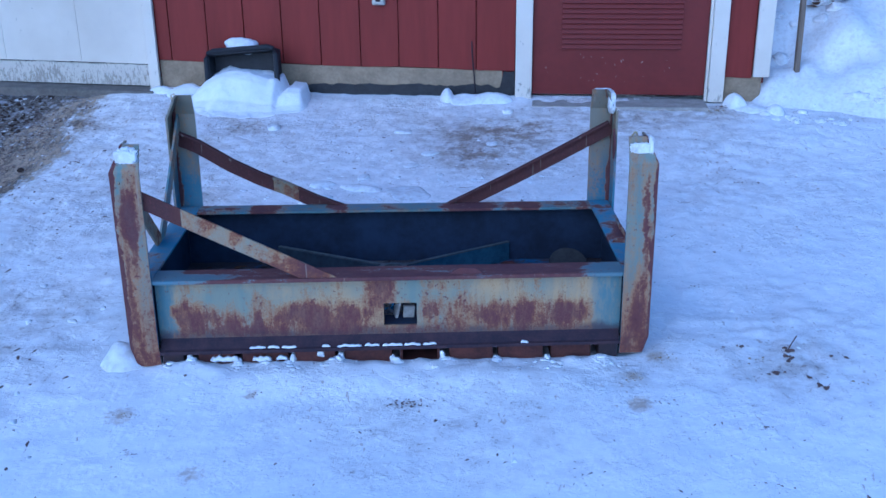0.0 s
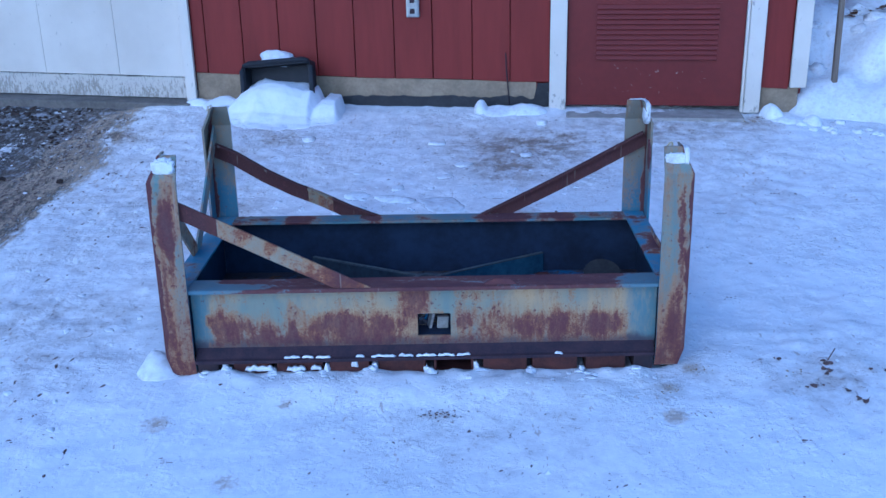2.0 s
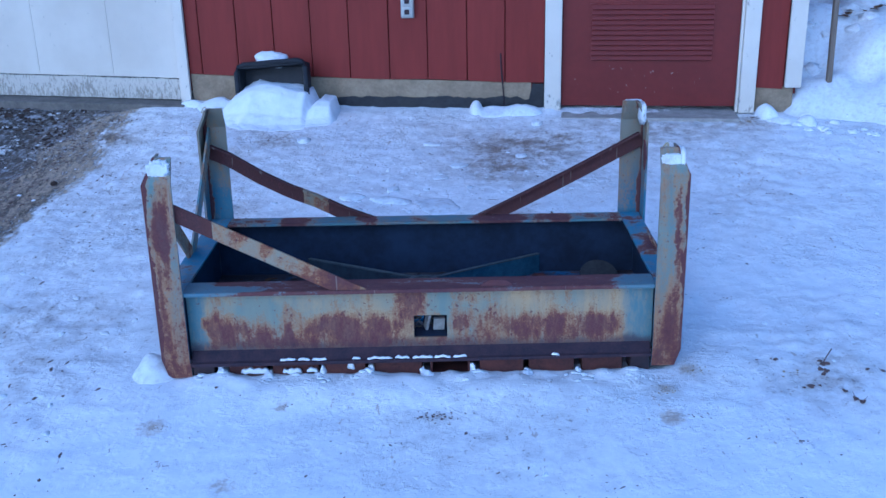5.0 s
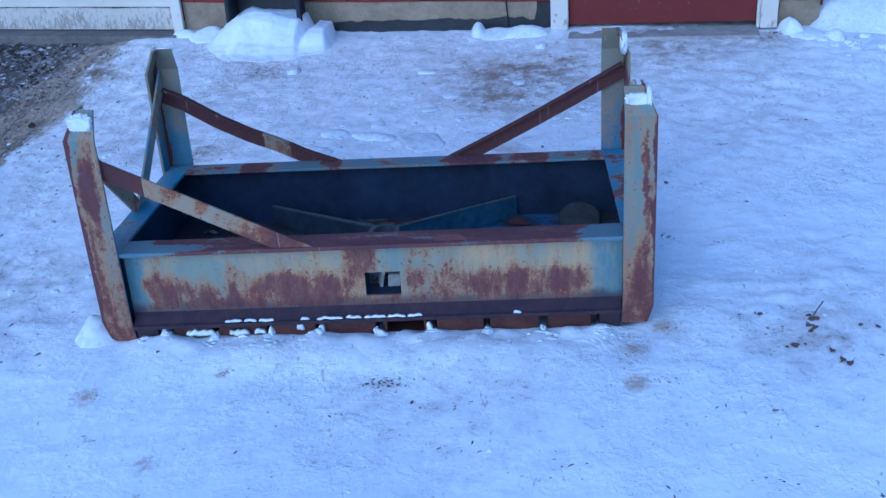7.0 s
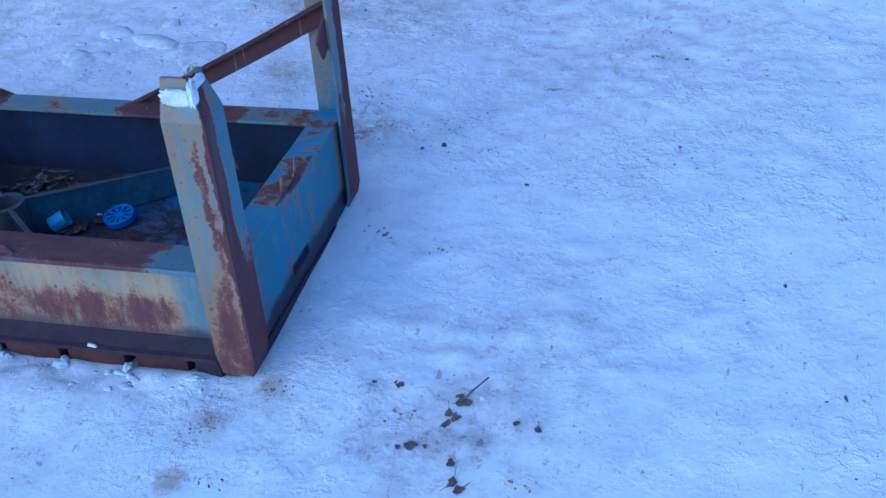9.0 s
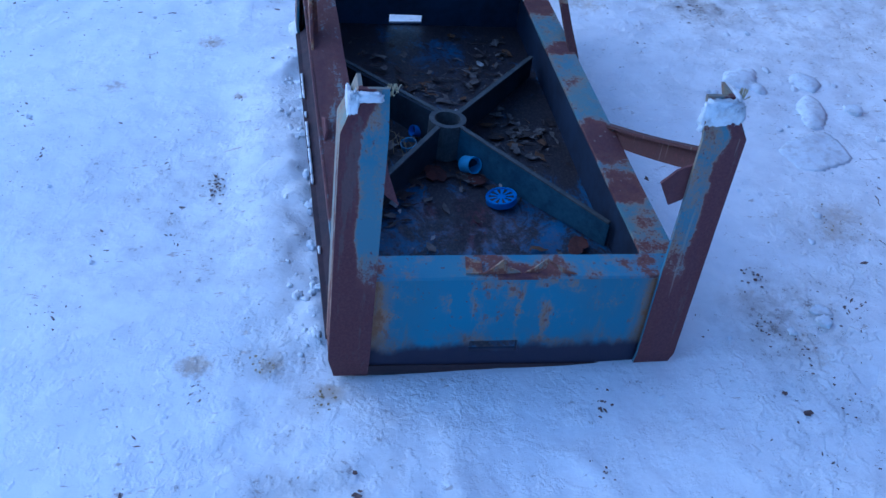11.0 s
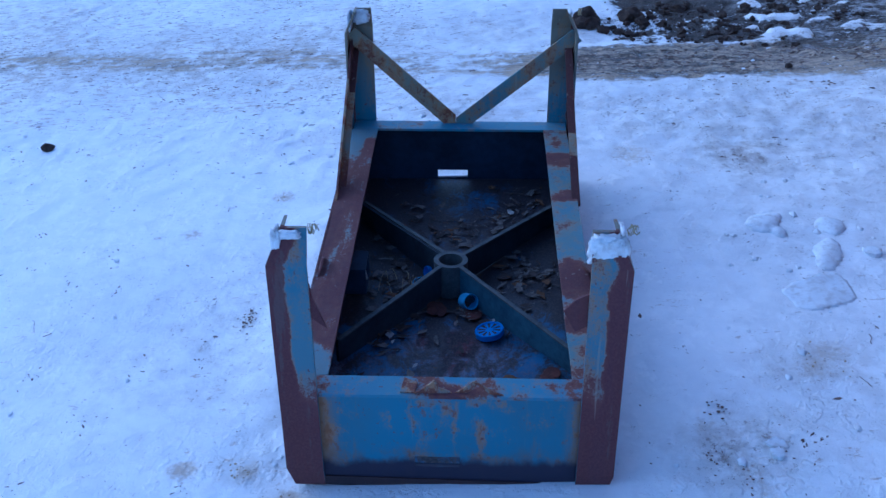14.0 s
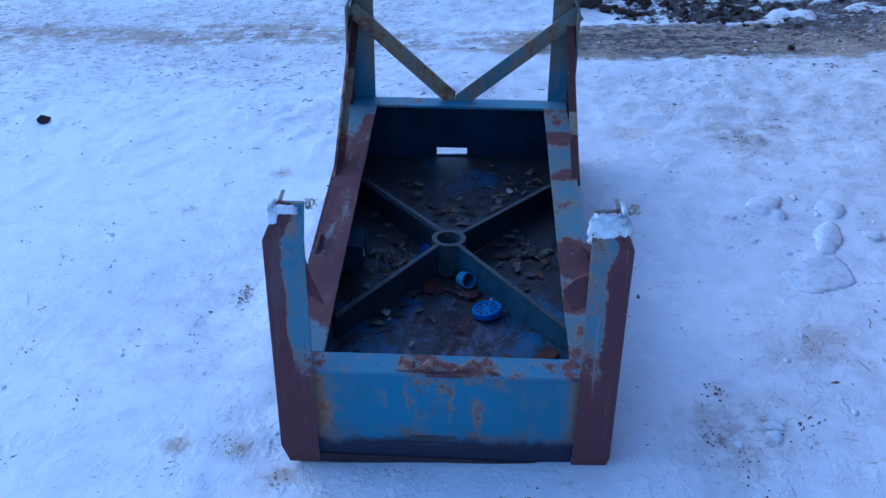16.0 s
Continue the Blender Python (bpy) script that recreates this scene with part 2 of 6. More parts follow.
REAR_WEAR = ((-0.545, 0.28, 0.04, 0.014, 0.16), (-0.425, 0.28, 0.045, 0.06, 0.30), (-0.19, 0.28, 0.035, 0.05, 0.26), (0.235, 0.28, 0.085, 0.06, 0.32), (0.385, 0.28, 0.022, 0.05, 0.10), (0.435, 0.272, 0.035, 0.05, 0.28), (0.55, 0.285, 0.035, 0.03, 0.14), (0.615, 0.27, 0.025, 0.04, 0.16), (0.345, 0.26, 0.03, 0.02, 0.12))
REAR_RIM = steel("patchy_rim_paint", (0.065, 0.175, 0.265), (0.115, 0.185, 0.20), 0.30, 9.0, 5.9, light=0.3, halo=0.6, dull=0.15, wear=REAR_WEAR, plane=(0, 1))
END_WEAR = ((-0.262, 0.17, 0.014, 0.075, 0.20), (-0.135, 0.180, 0.018, 0.030, 0.17), (-0.085, 0.185, 0.006, 0.040, 0.16), (-0.045, 0.225, 0.022, 0.012, 0.14), (0.045, 0.226, 0.022, 0.014, 0.15), (0.010, 0.150, 0.006, 0.06, 0.10), (0.262, 0.20, 0.016, 0.035, 0.15), (0.062, 0.130, 0.010, 0.05, 0.12), (-0.01, 0.082, 0.08, 0.012, 0.10))
END = steel("blue_end_paint", (0.062, 0.180, 0.275), (0.062, 0.155, 0.225), 0.12, 11.0, 2.2, 0.3, light=0.7, where="end", halo=0.75, dull=0.10, wear=END_WEAR, plane=(1, 2))
POST_WEAR = ((-0.672, 0.43, 0.022, 0.080, 0.20), (-0.668, 0.36, 0.012, 0.09, 0.16), (-0.690, 0.20, 0.010, 0.12, 0.10), (0.684, 0.42, 0.007, 0.10, 0.20), (0.692, 0.30, 0.009, 0.12, 0.13), (0.676, 0.16, 0.016, 0.09, 0.09))
POST_FRONT = steel("faded_post_paint", (0.190, 0.215, 0.180), (0.115, 0.190, 0.190), 0.40, 10.0, 5.3, 0.45, 0.26, 0.008, light=0.55, foot_rust=0.14, where="post", stretch=(1, 1, 0.28), wear=POST_WEAR)
POST_END = steel("rusted_post_paint", BLUE, (0.10, 0.185, 0.235), 0.30, 8.0, 8.8, 0.3, 0.38, 0.032, light=0.1, halo=0.75, dull=0.10, tone=1.12)
POST_IN = steel("post_inside_paint", (0.085, 0.175, 0.22), (0.055, 0.145, 0.22), 0.22, 9.0, 6.1, 0.5, edge_u=0.014, light=0.75, halo=0.7, where="inner", stretch=(1, 1, 0.4))
BRACE_RUST = steel("rusted_brace", (0.2, 0.24, 0.22), (0.15, 0.2, 0.2), 1.1, 6.0, 3.3, light=0.05, dull=0.06, tone=0.66)
BRACE_TAN = steel("faded_brace_paint", (0.29, 0.235, 0.155), (0.195, 0.22, 0.185), 0.44, 10.0, 6.6, light=0.8, halo=1.0, wear=((-0.245, 0.26, 0.07, 0.04, 0.20), (-0.40, 0.36, 0.02, 0.02, 0.12)))
BRACE_BLUE = steel("blue_brace_paint", (0.085, 0.175, 0.235), (0.12, 0.20, 0.21), 0.38, 8.0, 9.6, 0.2)
# One near-black blue for the panels' inner faces and the sleeve.
INSIDE = plain("dark_blue_inside", (0.008, 0.012, 0.026), (0.020, 0.033, 0.068), 6, 0.75, 0.2)
# The cross steel in shaded, lit and pale-topped copies: light put into colour.
CROSS_SHADED = plain("shaded_blue_steel", (0.012, 0.017, 0.028), (0.032, 0.046, 0.064), 9, 0.7, 0.3)
CROSS_LIT = plain("lit_blue_steel", (0.020, 0.048, 0.080), (0.062, 0.128, 0.18), 12, 0.6, 0.3)
CROSS_PALE_LIT = plain("pale_lit_steel", (0.035, 0.045, 0.055), (0.10, 0.105, 0.105), 30, 0.7, 0.3)
DECK = plain("rusted_deck_steel", (0.040, 0.018, 0.018), (0.10, 0.036, 0.028), 18, 0.85, 0.4)
DARK = plain("dark_sill_steel", (0.02, 0.018, 0.025), (0.05, 0.028, 0.03), 12, 0.8, 0.3)
SNOW = snow_stuff("clean_snow")
FROST = snow_stuff("grimy_frost", 0.45)
DIRTY_SNOW = snow_stuff("dirty_snow", 0.26)
TROD_SNOW = snow_stuff("trodden_lump", 0.42)
BANK_SNOW = snow_stuff("shovelled_snow", 0.28)
SOIL = plain("dark_soil", (0.026, 0.019, 0.017), (0.080, 0.056, 0.046), 25, 0.95, 0.8, dist=0.02)
CONCRETE = plain("weathered_concrete", (0.19, 0.145, 0.095), (0.32, 0.25, 0.165), 9, 0.9, 0.4)
# Black for the tarred foundation, and for shade painted into gaps and slots.
TAR_AND_SHADE = plain("black_tar_and_gap_shade", (0.018, 0.018, 0.02), (0.04, 0.038, 0.04), 15, 0.6, 0.3)
RED = plain("red_barn_paint", (0.135, 0.0165, 0.0125), (0.180, 0.023, 0.0175), 7, 0.6, 0.25, (1, 1, 0.12))
GROOVE = plain("groove_red_paint", (0.100, 0.014, 0.013), (0.135, 0.019, 0.016), 9, 0.8, 0.2)
DOOR_RED = plain("red_door_paint", (0.104, 0.0145, 0.013), (0.138, 0.0195, 0.017), 4, 0.5, 0.15)
BLACK_PLASTIC = plain("black_plastic", (0.010, 0.011, 0.015), (0.02, 0.021, 0.027), 30, 0.6, 0.1)
GALV = plain("galvanised_metal", (0.35, 0.35, 0.34), (0.5, 0.5, 0.48), 60, 0.45, 0.15, metal=0.6)
STAKE = plain("grey_wood", (0.13, 0.10, 0.08), (0.22, 0.18, 0.14), 12, 0.85, 0.5, (8, 8, 0.5))
LEAF = plain("dead_leaf", (0.07, 0.035, 0.018), (0.16, 0.09, 0.05), 30, 0.85, 0.4)
DARK_LEAF = plain("dark_leaf", (0.080, 0.055, 0.050), (0.190, 0.125, 0.108), 30, 0.9, 0.4)
FLECK = plain("bark_fleck", (0.075, 0.056, 0.052), (0.20, 0.145, 0.125), 30, 0.9, 0.3)
STRAW = plain("straw", (0.22, 0.16, 0.08), (0.35, 0.27, 0.15), 30, 0.85, 0.3)
PALE_SCRAP = plain("pale_scrap", (0.20, 0.19, 0.185), (0.46, 0.44, 0.42), 40, 0.8, 0.3)
WET_LEAF = plain("wet_leaf", (0.026, 0.021, 0.023), (0.075, 0.056, 0.049), 30, 0.8, 0.4)
GREY_LEAF = plain("grey_leaf", (0.055, 0.050, 0.052), (0.200, 0.170, 0.150), 30, 0.85, 0.4)
BLUE_PLASTIC = plain("blue_plastic", (0.035, 0.16, 0.50), (0.05, 0.20, 0.56), 30, 0.4, 0.05)
PALE_BLUE = plain("light_blue_plastic", (0.11, 0.29, 0.52), (0.15, 0.35, 0.58), 25, 0.45, 0.05)
TWINE = plain("straw_twine", (0.35, 0.30, 0.18), (0.5, 0.44, 0.28), 60, 0.9, 0.3)


def white_paint():
    n = Nodes("peeling_white_paint", 0.55)
    grain = n.noise(18, 6, 0.6, (6, 6, 0.6))
    flaw = n.math("ADD", n.noise(38, 5, 0.7, (1, 1, 0.5), 4), n.ramp(n.axis(2), 0.30, 0.14, 0.0, 0.10))
    chip = n.ramp(flaw, 0.66, 0.7)
    dull = n.noise(2.5, 5, 0.6)
    col = n.mix(n.ramp(dull, 0.3, 0.75), (0.645, 0.595, 0.52), (0.55, 0.50, 0.43))
    col = n.mix(n.math("MULTIPLY", chip, 0.6), col, (0.16, 0.14, 0.12))
    n.bump(n.math("SUBTRACT", grain, n.math("MULTIPLY", chip, 1.5)), 0.2, 0.003)
    return n.done(col)


WHITE = white_paint()


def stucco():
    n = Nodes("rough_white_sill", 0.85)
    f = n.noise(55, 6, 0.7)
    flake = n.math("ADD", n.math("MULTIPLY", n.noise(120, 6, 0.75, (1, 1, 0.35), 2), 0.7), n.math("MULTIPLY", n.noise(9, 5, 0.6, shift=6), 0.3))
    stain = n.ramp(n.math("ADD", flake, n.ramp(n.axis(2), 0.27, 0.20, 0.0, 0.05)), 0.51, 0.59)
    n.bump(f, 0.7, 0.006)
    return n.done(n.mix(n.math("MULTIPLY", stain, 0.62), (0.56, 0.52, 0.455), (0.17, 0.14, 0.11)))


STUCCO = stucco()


def ground_stuff():
    """Trodden snow, with soiled patches and bare wet soil where the mesh's attributes say so."""
    n = Nodes("trodden_snow", 0.6)
    f, g = n.noise(2.2, 6, 0.6), n.noise(12, 8, 0.66)
    h, k = n.noise(60, 7, 0.7), n.noise(300, 4, 0.65)
    fleck = n.noise(48, 10, 0.82, (1, 1, 1), 4.0)
    crust = n.ramp(n.math("ADD", n.math("MULTIPLY", n.noise(6.5, 6, 0.62, shift=9), 0.8), n.math("MULTIPLY", h, 0.2)), 0.47, 0.54)
    crumb = n.math("MULTIPLY", n.ramp(n.noise(30, 5, 0.6, shift=2), 0.50, 0.62), n.ramp(n.noise(4.2, 4, 0.6, shift=13), 0.42, 0.60, 0.15, 1.0))
    rut = n.noise(7, 9, 0.72, (2.2, 0.35, 1), 6.0)
    col = n.mix(n.ramp(f, 0.35, 0.68), (0.80, 0.81, 0.845), (0.90, 0.895, 0.90))
    col = n.mix(n.math("MULTIPLY", n.ramp(g, 0.45, 0.70), n.ramp(f, 0.35, 0.6, 0.06, 0.26)), col, (0.50, 0.53, 0.60))
    # trodden, icy ground beside the barn is greyer
    trod = n.math("MULTIPLY", n.ramp(n.axis(1), 3.5, 4.4), n.ramp(n.math("ADD", n.math("MULTIPLY", n.noise(3.2, 7, 0.65, shift=5), 0.7), n.math("MULTIPLY", g, 0.3)), 0.40, 0.58))
    col = n.mix(n.math("MULTIPLY", trod, n.ramp(n.axis(0), -0.9, 0.1, 0.05, 0.20)), col, (0.56, 0.53, 0.53))
    col = n.mix(n.math("MULTIPLY", crust, 0.10), col, (0.55, 0.60, 0.68))
    col = n.mix(n.math("MULTIPLY", crumb, 0.5), col, (0.93, 0.93, 0.94))
    dirt, mud, track = n.attr("dirt"), n.attr("mud"), n.attr("track")
    faint = n.ramp(n.math("ADD", n.math("MULTIPLY", n.attr("tan"), 0.5), n.math("MULTIPLY", n.math("SUBTRACT", h, 0.5), 0.7)), 0.12, 0.42)
    col = n.mix(n.math("MULTIPLY", faint, n.ramp(n.attr("tan"), 0.05, 0.3, 0.0, 0.75)), col, n.mix(n.ramp(g, 0.4, 0.6), (0.33, 0.24, 0.16), (0.56, 0.47, 0.37)))
    wash = n.math("MULTIPLY", n.math("MULTIPLY", dirt, n.ramp(g, 0.36, 0.62, 0.25, 1.0)), 0.85)
    col = n.mix(wash, col, n.mix(h, (0.20, 0.155, 0.125), (0.44, 0.38, 0.33)))
    # the wheel track: brown grit rubbed into the snow in long streaks
    grit = n.noise(34, 7, 0.78, (1.5, 0.55, 1), 3.0)
    streak = n.math("ADD", n.math("MULTIPLY", rut, 0.6), n.math("MULTIPLY", g, 0.4))
    rub = n.math("MULTIPLY", n.ramp(n.math("ADD", streak, n.math("MULTIPLY", track, 0.30)), 0.53, 0.66), n.ramp(track, 0.05, 0.30))
    rub = n.math("MULTIPLY", rub, n.ramp(n.math("ADD", grit, n.math("MULTIPLY", track, 0.10)), 0.44, 0.54, 0.25, 1.0))
    col = n.mix(rub, col, n.mix(n.ramp(n.math("ADD", n.math("MULTIPLY", grit, 0.6), n.math("MULTIPLY", rut, 0.4)), 0.43, 0.56), (0.042, 0.034, 0.028), (0.40, 0.315, 0.225)))
    dens = n.math("ADD", n.math("MULTIPLY", n.math("MAXIMUM", dirt, track), 0.085), n.math("MULTIPLY", g, 0.22))
    soiled = n.ramp(n.math("ADD", fleck, dens), 0.715, 0.770)
    col = n.mix(n.math("MULTIPLY", soiled, 0.58), col, n.mix(k, (0.07, 0.05, 0.045), (0.24, 0.18, 0.15)))
    # thin streaks of bark dust lie in loose clusters, thickest towards the drive
    dust = n.noise(30, 6, 0.74, (1.7, 0.62, 1), 7.0)
    loose = n.noise(3.4, 4, 0.6, (1.5, 0.8, 1), 1.5)
    side = n.math("ADD", n.math("MULTIPLY", n.ramp(n.axis(0), -1.6, -1.0, 0.085, 0.0), n.ramp(n.axis(1), 3.0, 3.7, 1.0, 0.3)), n.ramp(n.axis(1), 4.2, 4.8, 0.0, 0.025))
    side = n.math("ADD", side, n.math("MULTIPLY", loose, 0.24))
    strewn = n.ramp(n.math("ADD", dust, side), 0.755, 0.80)
    col = n.mix(n.math("MULTIPLY", strewn, 0.62), col, n.mix(n.ramp(loose, 0.4, 0.6), (0.17, 0.135, 0.125), (0.36, 0.27, 0.215)))
    grain = n.math("ADD", n.math("MULTIPLY", g, 0.6), n.math("MULTIPLY", fleck, 0.5))
    grain = n.math("ADD", grain, n.math("MULTIPLY", rut, 0.25))
    bare = n.ramp(n.math("ADD", n.math("MULTIPLY", mud, 0.30), grain), 0.85, 0.92)
    bare = n.math("MULTIPLY", bare, n.ramp(mud, 0.02, 0.2))
    dark = n.ramp(n.axis(0), -2.04, -1.84, 1.0, 0.0)
    soil = n.mix(n.ramp(h, 0.38, 0.62), (0.038, 0.031, 0.026), (0.13, 0.105, 0.086))
    soil = n.mix(n.math("MULTIPLY", dark, 0.85), soil, n.mix(n.ramp(h, 0.4, 0.65), (0.014, 0.011, 0.010), (0.05, 0.037, 0.030)))
    soil = n.mix(n.ramp(k, 0.52, 0.66, 0, 0.5), soil, (0.30, 0.26, 0.23))
    frost = n.math("MULTIPLY", n.ramp(n.math("ADD", n.math("MULTIPLY", g, 0.5), n.math("MULTIPLY", grit, 0.5)), 0.48, 0.60, 0.0, 0.75), n.ramp(n.axis(1), 4.5, 5.0))
    soil = n.mix(frost, soil, (0.46, 0.46, 0.49))
    col = n.mix(bare, col, soil)
    soft = n.noise(9, 4, 0.52, shift=17)
    high = n.math("ADD", n.math("ADD", n.math("MULTIPLY", soft, 0.9), n.math("MULTIPLY", g, 0.35)), n.math("MULTIPLY", h, n.ramp(n.axis(1), 3.4, 4.2, 0.12, 0.26)))
    high = n.math("ADD", high, n.math("ADD", n.math("MULTIPLY", crust, -0.30), n.math("MULTIPLY", crumb, 0.42)))
    high = n.math("ADD", high, n.math("ADD", n.math("MULTIPLY", bare, -0.4), n.math("MULTIPLY", k, 0.06)))
    # the trodden side beside the barn is rougher underfoot
    n.bump(high, n.math("MULTIPLY", n.ramp(n.axis(1), 3.5, 4.2, 0.34, 0.50), n.ramp(n.noise(1.6, 3, 0.5, shift=21), 0.35, 0.65, 0.7, 1.35)), 0.016)
    return n.done(col, n.ramp(bare, 0, 1, 0.55, 0.75))


GROUND = ground_stuff()


# ---- mesh helpers ----
def box(bm, x0, x1, y0, y1, z0, z1, bevel=0.0):
    m = Matrix.LocRotScale(((x0 + x1) / 2, (y0 + y1) / 2, (z0 + z1) / 2), None, (abs(x1 - x0), abs(y1 - y0), abs(z1 - z0)))
    v = bmesh.ops.create_cube(bm, size=1, matrix=m)["verts"]
    if bevel:
        e = list({e for q in v for e in q.link_edges})
        bmesh.ops.bevel(bm, geom=e, offset=bevel, segments=2, affect="EDGES", profile=0.6)
    return bm


def cyl(bm, r0, r1, depth, m, seg=20, caps=True):
    return bmesh.ops.create_cone(bm, cap_ends=caps, segments=seg, radius1=r0, radius2=r1, depth=depth, matrix=m)["verts"]


def part(name, bm, material, parent=None, label="", smooth=False, at=None):
    me = bpy.data.meshes.new(name)
    bmesh.ops.recalc_face_normals(bm, faces=bm.faces)
    bm.to_mesh(me)
    bm.free()
    for mt in material if isinstance(material, (list, tuple)) else (material,):
        me.materials.append(mt)
    if smooth:
        me.polygons.foreach_set("use_smooth", [True] * len(me.polygons))
    ob = new(name, me)
    ob.parent = parent
    if at is not None:
        ob.matrix_basis = at
    return tagged(ob, label)


def thing(name, label, category, at, group="", kind=""):
    ob = new(name)
    ob.empty_display_size = 0.05
    ob.matrix_basis = at
    return tagged(ob, label, category, group, kind)


def bent(bm, pts, wide, thick, side, flange=0.0):
    """A flat bar swept along pts; side is the direction of its thickness; an optional flange turns it into an angle bar."""
    side = Vector(side).normalized()
    rings = []
    for i, p in enumerate(pts):
        d = (Vector(pts[min(i + 1, len(pts) - 1)]) - Vector(pts[max(i - 1, 0)])).normalized()
        up = side.cross(d).normalized()
        p = Vector(p)
        prof = [(-wide / 2, 0), (wide / 2, 0), (wide / 2, thick)]
        if flange:
            prof = [(-wide / 2, 0), (wide / 2, 0), (wide / 2, flange), (wide / 2 - thick, flange), (wide / 2 - thick, thick)]
        prof.append((-wide / 2, thick))
        rings.append([bm.verts.new(p + up * a + side * b) for a, b in prof])
    k = len(rings[0])
    for a, b in zip(rings, rings[1:]):
        for j in range(k):
            bm.faces.new((a[j], a[(j + 1) % k], b[(j + 1) % k], b[j]))
    bm.faces.new(rings[0][::-1])
    bm.faces.new(rings[-1])
    return bm


def cut(bm, co, no):
    g = list(bm.verts) + list(bm.edges) + list(bm.faces)
    r = bmesh.ops.bisect_plane(bm, geom=g, plane_co=co, plane_no=no, clear_outer=True)
    bmesh.ops.holes_fill(bm, edges=[e for e in r["geom_cut"] if isinstance(e, bmesh.types.BMEdge)])
    return bm


def lump(bm, at, size, rough=0.35, sub=3, seed=0.0, flat=0.0, freq=1.3):
    """An uneven lump; flat: height under which it is cut level, in parts of its height."""
    for v in bmesh.ops.create_icosphere(bm, subdivisions=sub, radius=1)["verts"]:
        p = v.co.copy()
        q = p * freq + Vector((seed, seed * 2.3, seed * 0.7))
        p *= 1 + rough * noise.fractal(q, 0.9, 2.1, 4)
        if flat and p.z < -flat:
            p.z = -flat
        v.co = Vector((p.x * size[0], p.y * size[1], p.z * size[2])) + Vector(at)
    return bm


def tube(bm, pts, r, seg=6):
    rings = []
    for i, p in enumerate(pts):
        d = (Vector(pts[min(i + 1, len(pts) - 1)]) - Vector(pts[max(i - 1, 0)])).normalized()
        a = d.orthogonal().normalized()
        b = d.cross(a)
        rings.append([bm.verts.new(Vector(p) + (a * math.cos(k * math.tau / seg) + b * math.sin(k * math.tau / seg)) * r) for k in range(seg)])
    for a, b in zip(rings, rings[1:]):
        for j in range(seg):
            bm.faces.new((a[j], a[(j + 1) % seg], b[(j + 1) % seg], b[j]))
    bm.faces.new(rings[0][::-1])
    bm.faces.new(rings[-1])
    return bm


# ---- the ground: one sheet that rises gently towards the barn ----
def lattice(x, y, seed):
    h = np.sin(x * 127.1 + y * 311.7 + seed * 74.7) * 43758.5453
    return h - np.floor(h)


def wavy(x, y, scale, seed, octaves=4):
    out, amp, tot = np.zeros_like(x), 1.0, 0.0
    for o in range(octaves):
        px, py = x * scale * 2**o, y * scale * 2**o
        ix, iy = np.floor(px), np.floor(py)
        fx, fy = px - ix, py - iy
        fx, fy = fx * fx * (3 - 2 * fx), fy * fy * (3 - 2 * fy)
        a, b = lattice(ix, iy, seed + o), lattice(ix + 1, iy, seed + o)
        c, d = lattice(ix, iy + 1, seed + o), lattice(ix + 1, iy + 1, seed + o)
        out += amp * (a + (b - a) * fx + (c - a) * fy + (a - b - c + d) * fx * fy)
        tot, amp = tot + amp, amp * 0.5
    return out / tot - 0.5


def smooth(x, a, b):
    t = np.clip((x - a) / (b - a), 0, 1)
    return t * t * (3 - 2 * t)


def blob(x, y, cx, cy, r):
    return np.exp(-((x - cx) ** 2 + (y - cy) ** 2) / (r * r))


def drive_edge(x, y):
    edge = np.interp(y, (0.5, 1.9, 3.1, 4.1, 4.6, 5.0, 5.4, 5.75, 5.95), (-2.45, -2.20, -1.98, -1.72, -1.69, -1.64, -1.61, -1.52, -1.28))
    return edge + 0.16 * wavy(x, y, 2.0, 5) + 0.14 * wavy(x, y, 6.0, 15)


def mud_mask(x, y):
    edge = drive_edge(x, y)
    bare = smooth(edge - x, -0.02, 0.26) * smooth(y + 0.4 * wavy(x, y, 2.5, 19), 4.1, 4.8)
    clear = 0.7 * smooth(x, -2.14, -2.00) * smooth(-x, 1.90, 1.99) * smooth(-y, -5.2, -4.5) * smooth(wavy(x, y, 4.0, 29, 3), -0.12, 0.10)
    dark = smooth(-x + 0.34 * wavy(x, y, 4.0, 9) + 0.20 * smooth(y, 4.4, 5.1), 1.96, 2.14) * smooth(y + 0.4 * wavy(x, y, 3.0, 8), 4.0, 4.3)
    left = smooth(wavy(x * 1.6, y, 9.0, 27, 5), 0.13, 0.20) * smooth(-x, 1.80, 1.95) * smooth(y, 4.4, 4.8) * smooth(-y, -5.3, -5.05)
    return np.clip(np.maximum(bare - clear, dark) * (1 - left), 0, 1)


def track_mask(x, y):
    """The brown wheel track along the drive's edge, fading towards the road."""
    mid = np.interp(y, (1.1, 2.05, 2.6, 3.26, 3.7, 4.2, 4.6, 5.0, 5.6), (-2.30, -2.12, -2.08, -1.90, -1.80, -1.76, -1.73, -1.68, -1.68))
    mid = mid + 0.10 * wavy(x, y, 1.6, 5)
    wide = 0.15 + 0.05 * smooth(y, 3.6, 4.2) + 0.06 * wavy(x, y, 3.0, 25, 3)
    return 1.25 * np.exp(-(((x - mid) / wide) ** 4)) * (0.27 + 0.73 * smooth(y, 3.5, 4.0)) * smooth(y, 0.4, 1.2) * (1 - 0.5 * smooth(y, 4.7, 5.2))


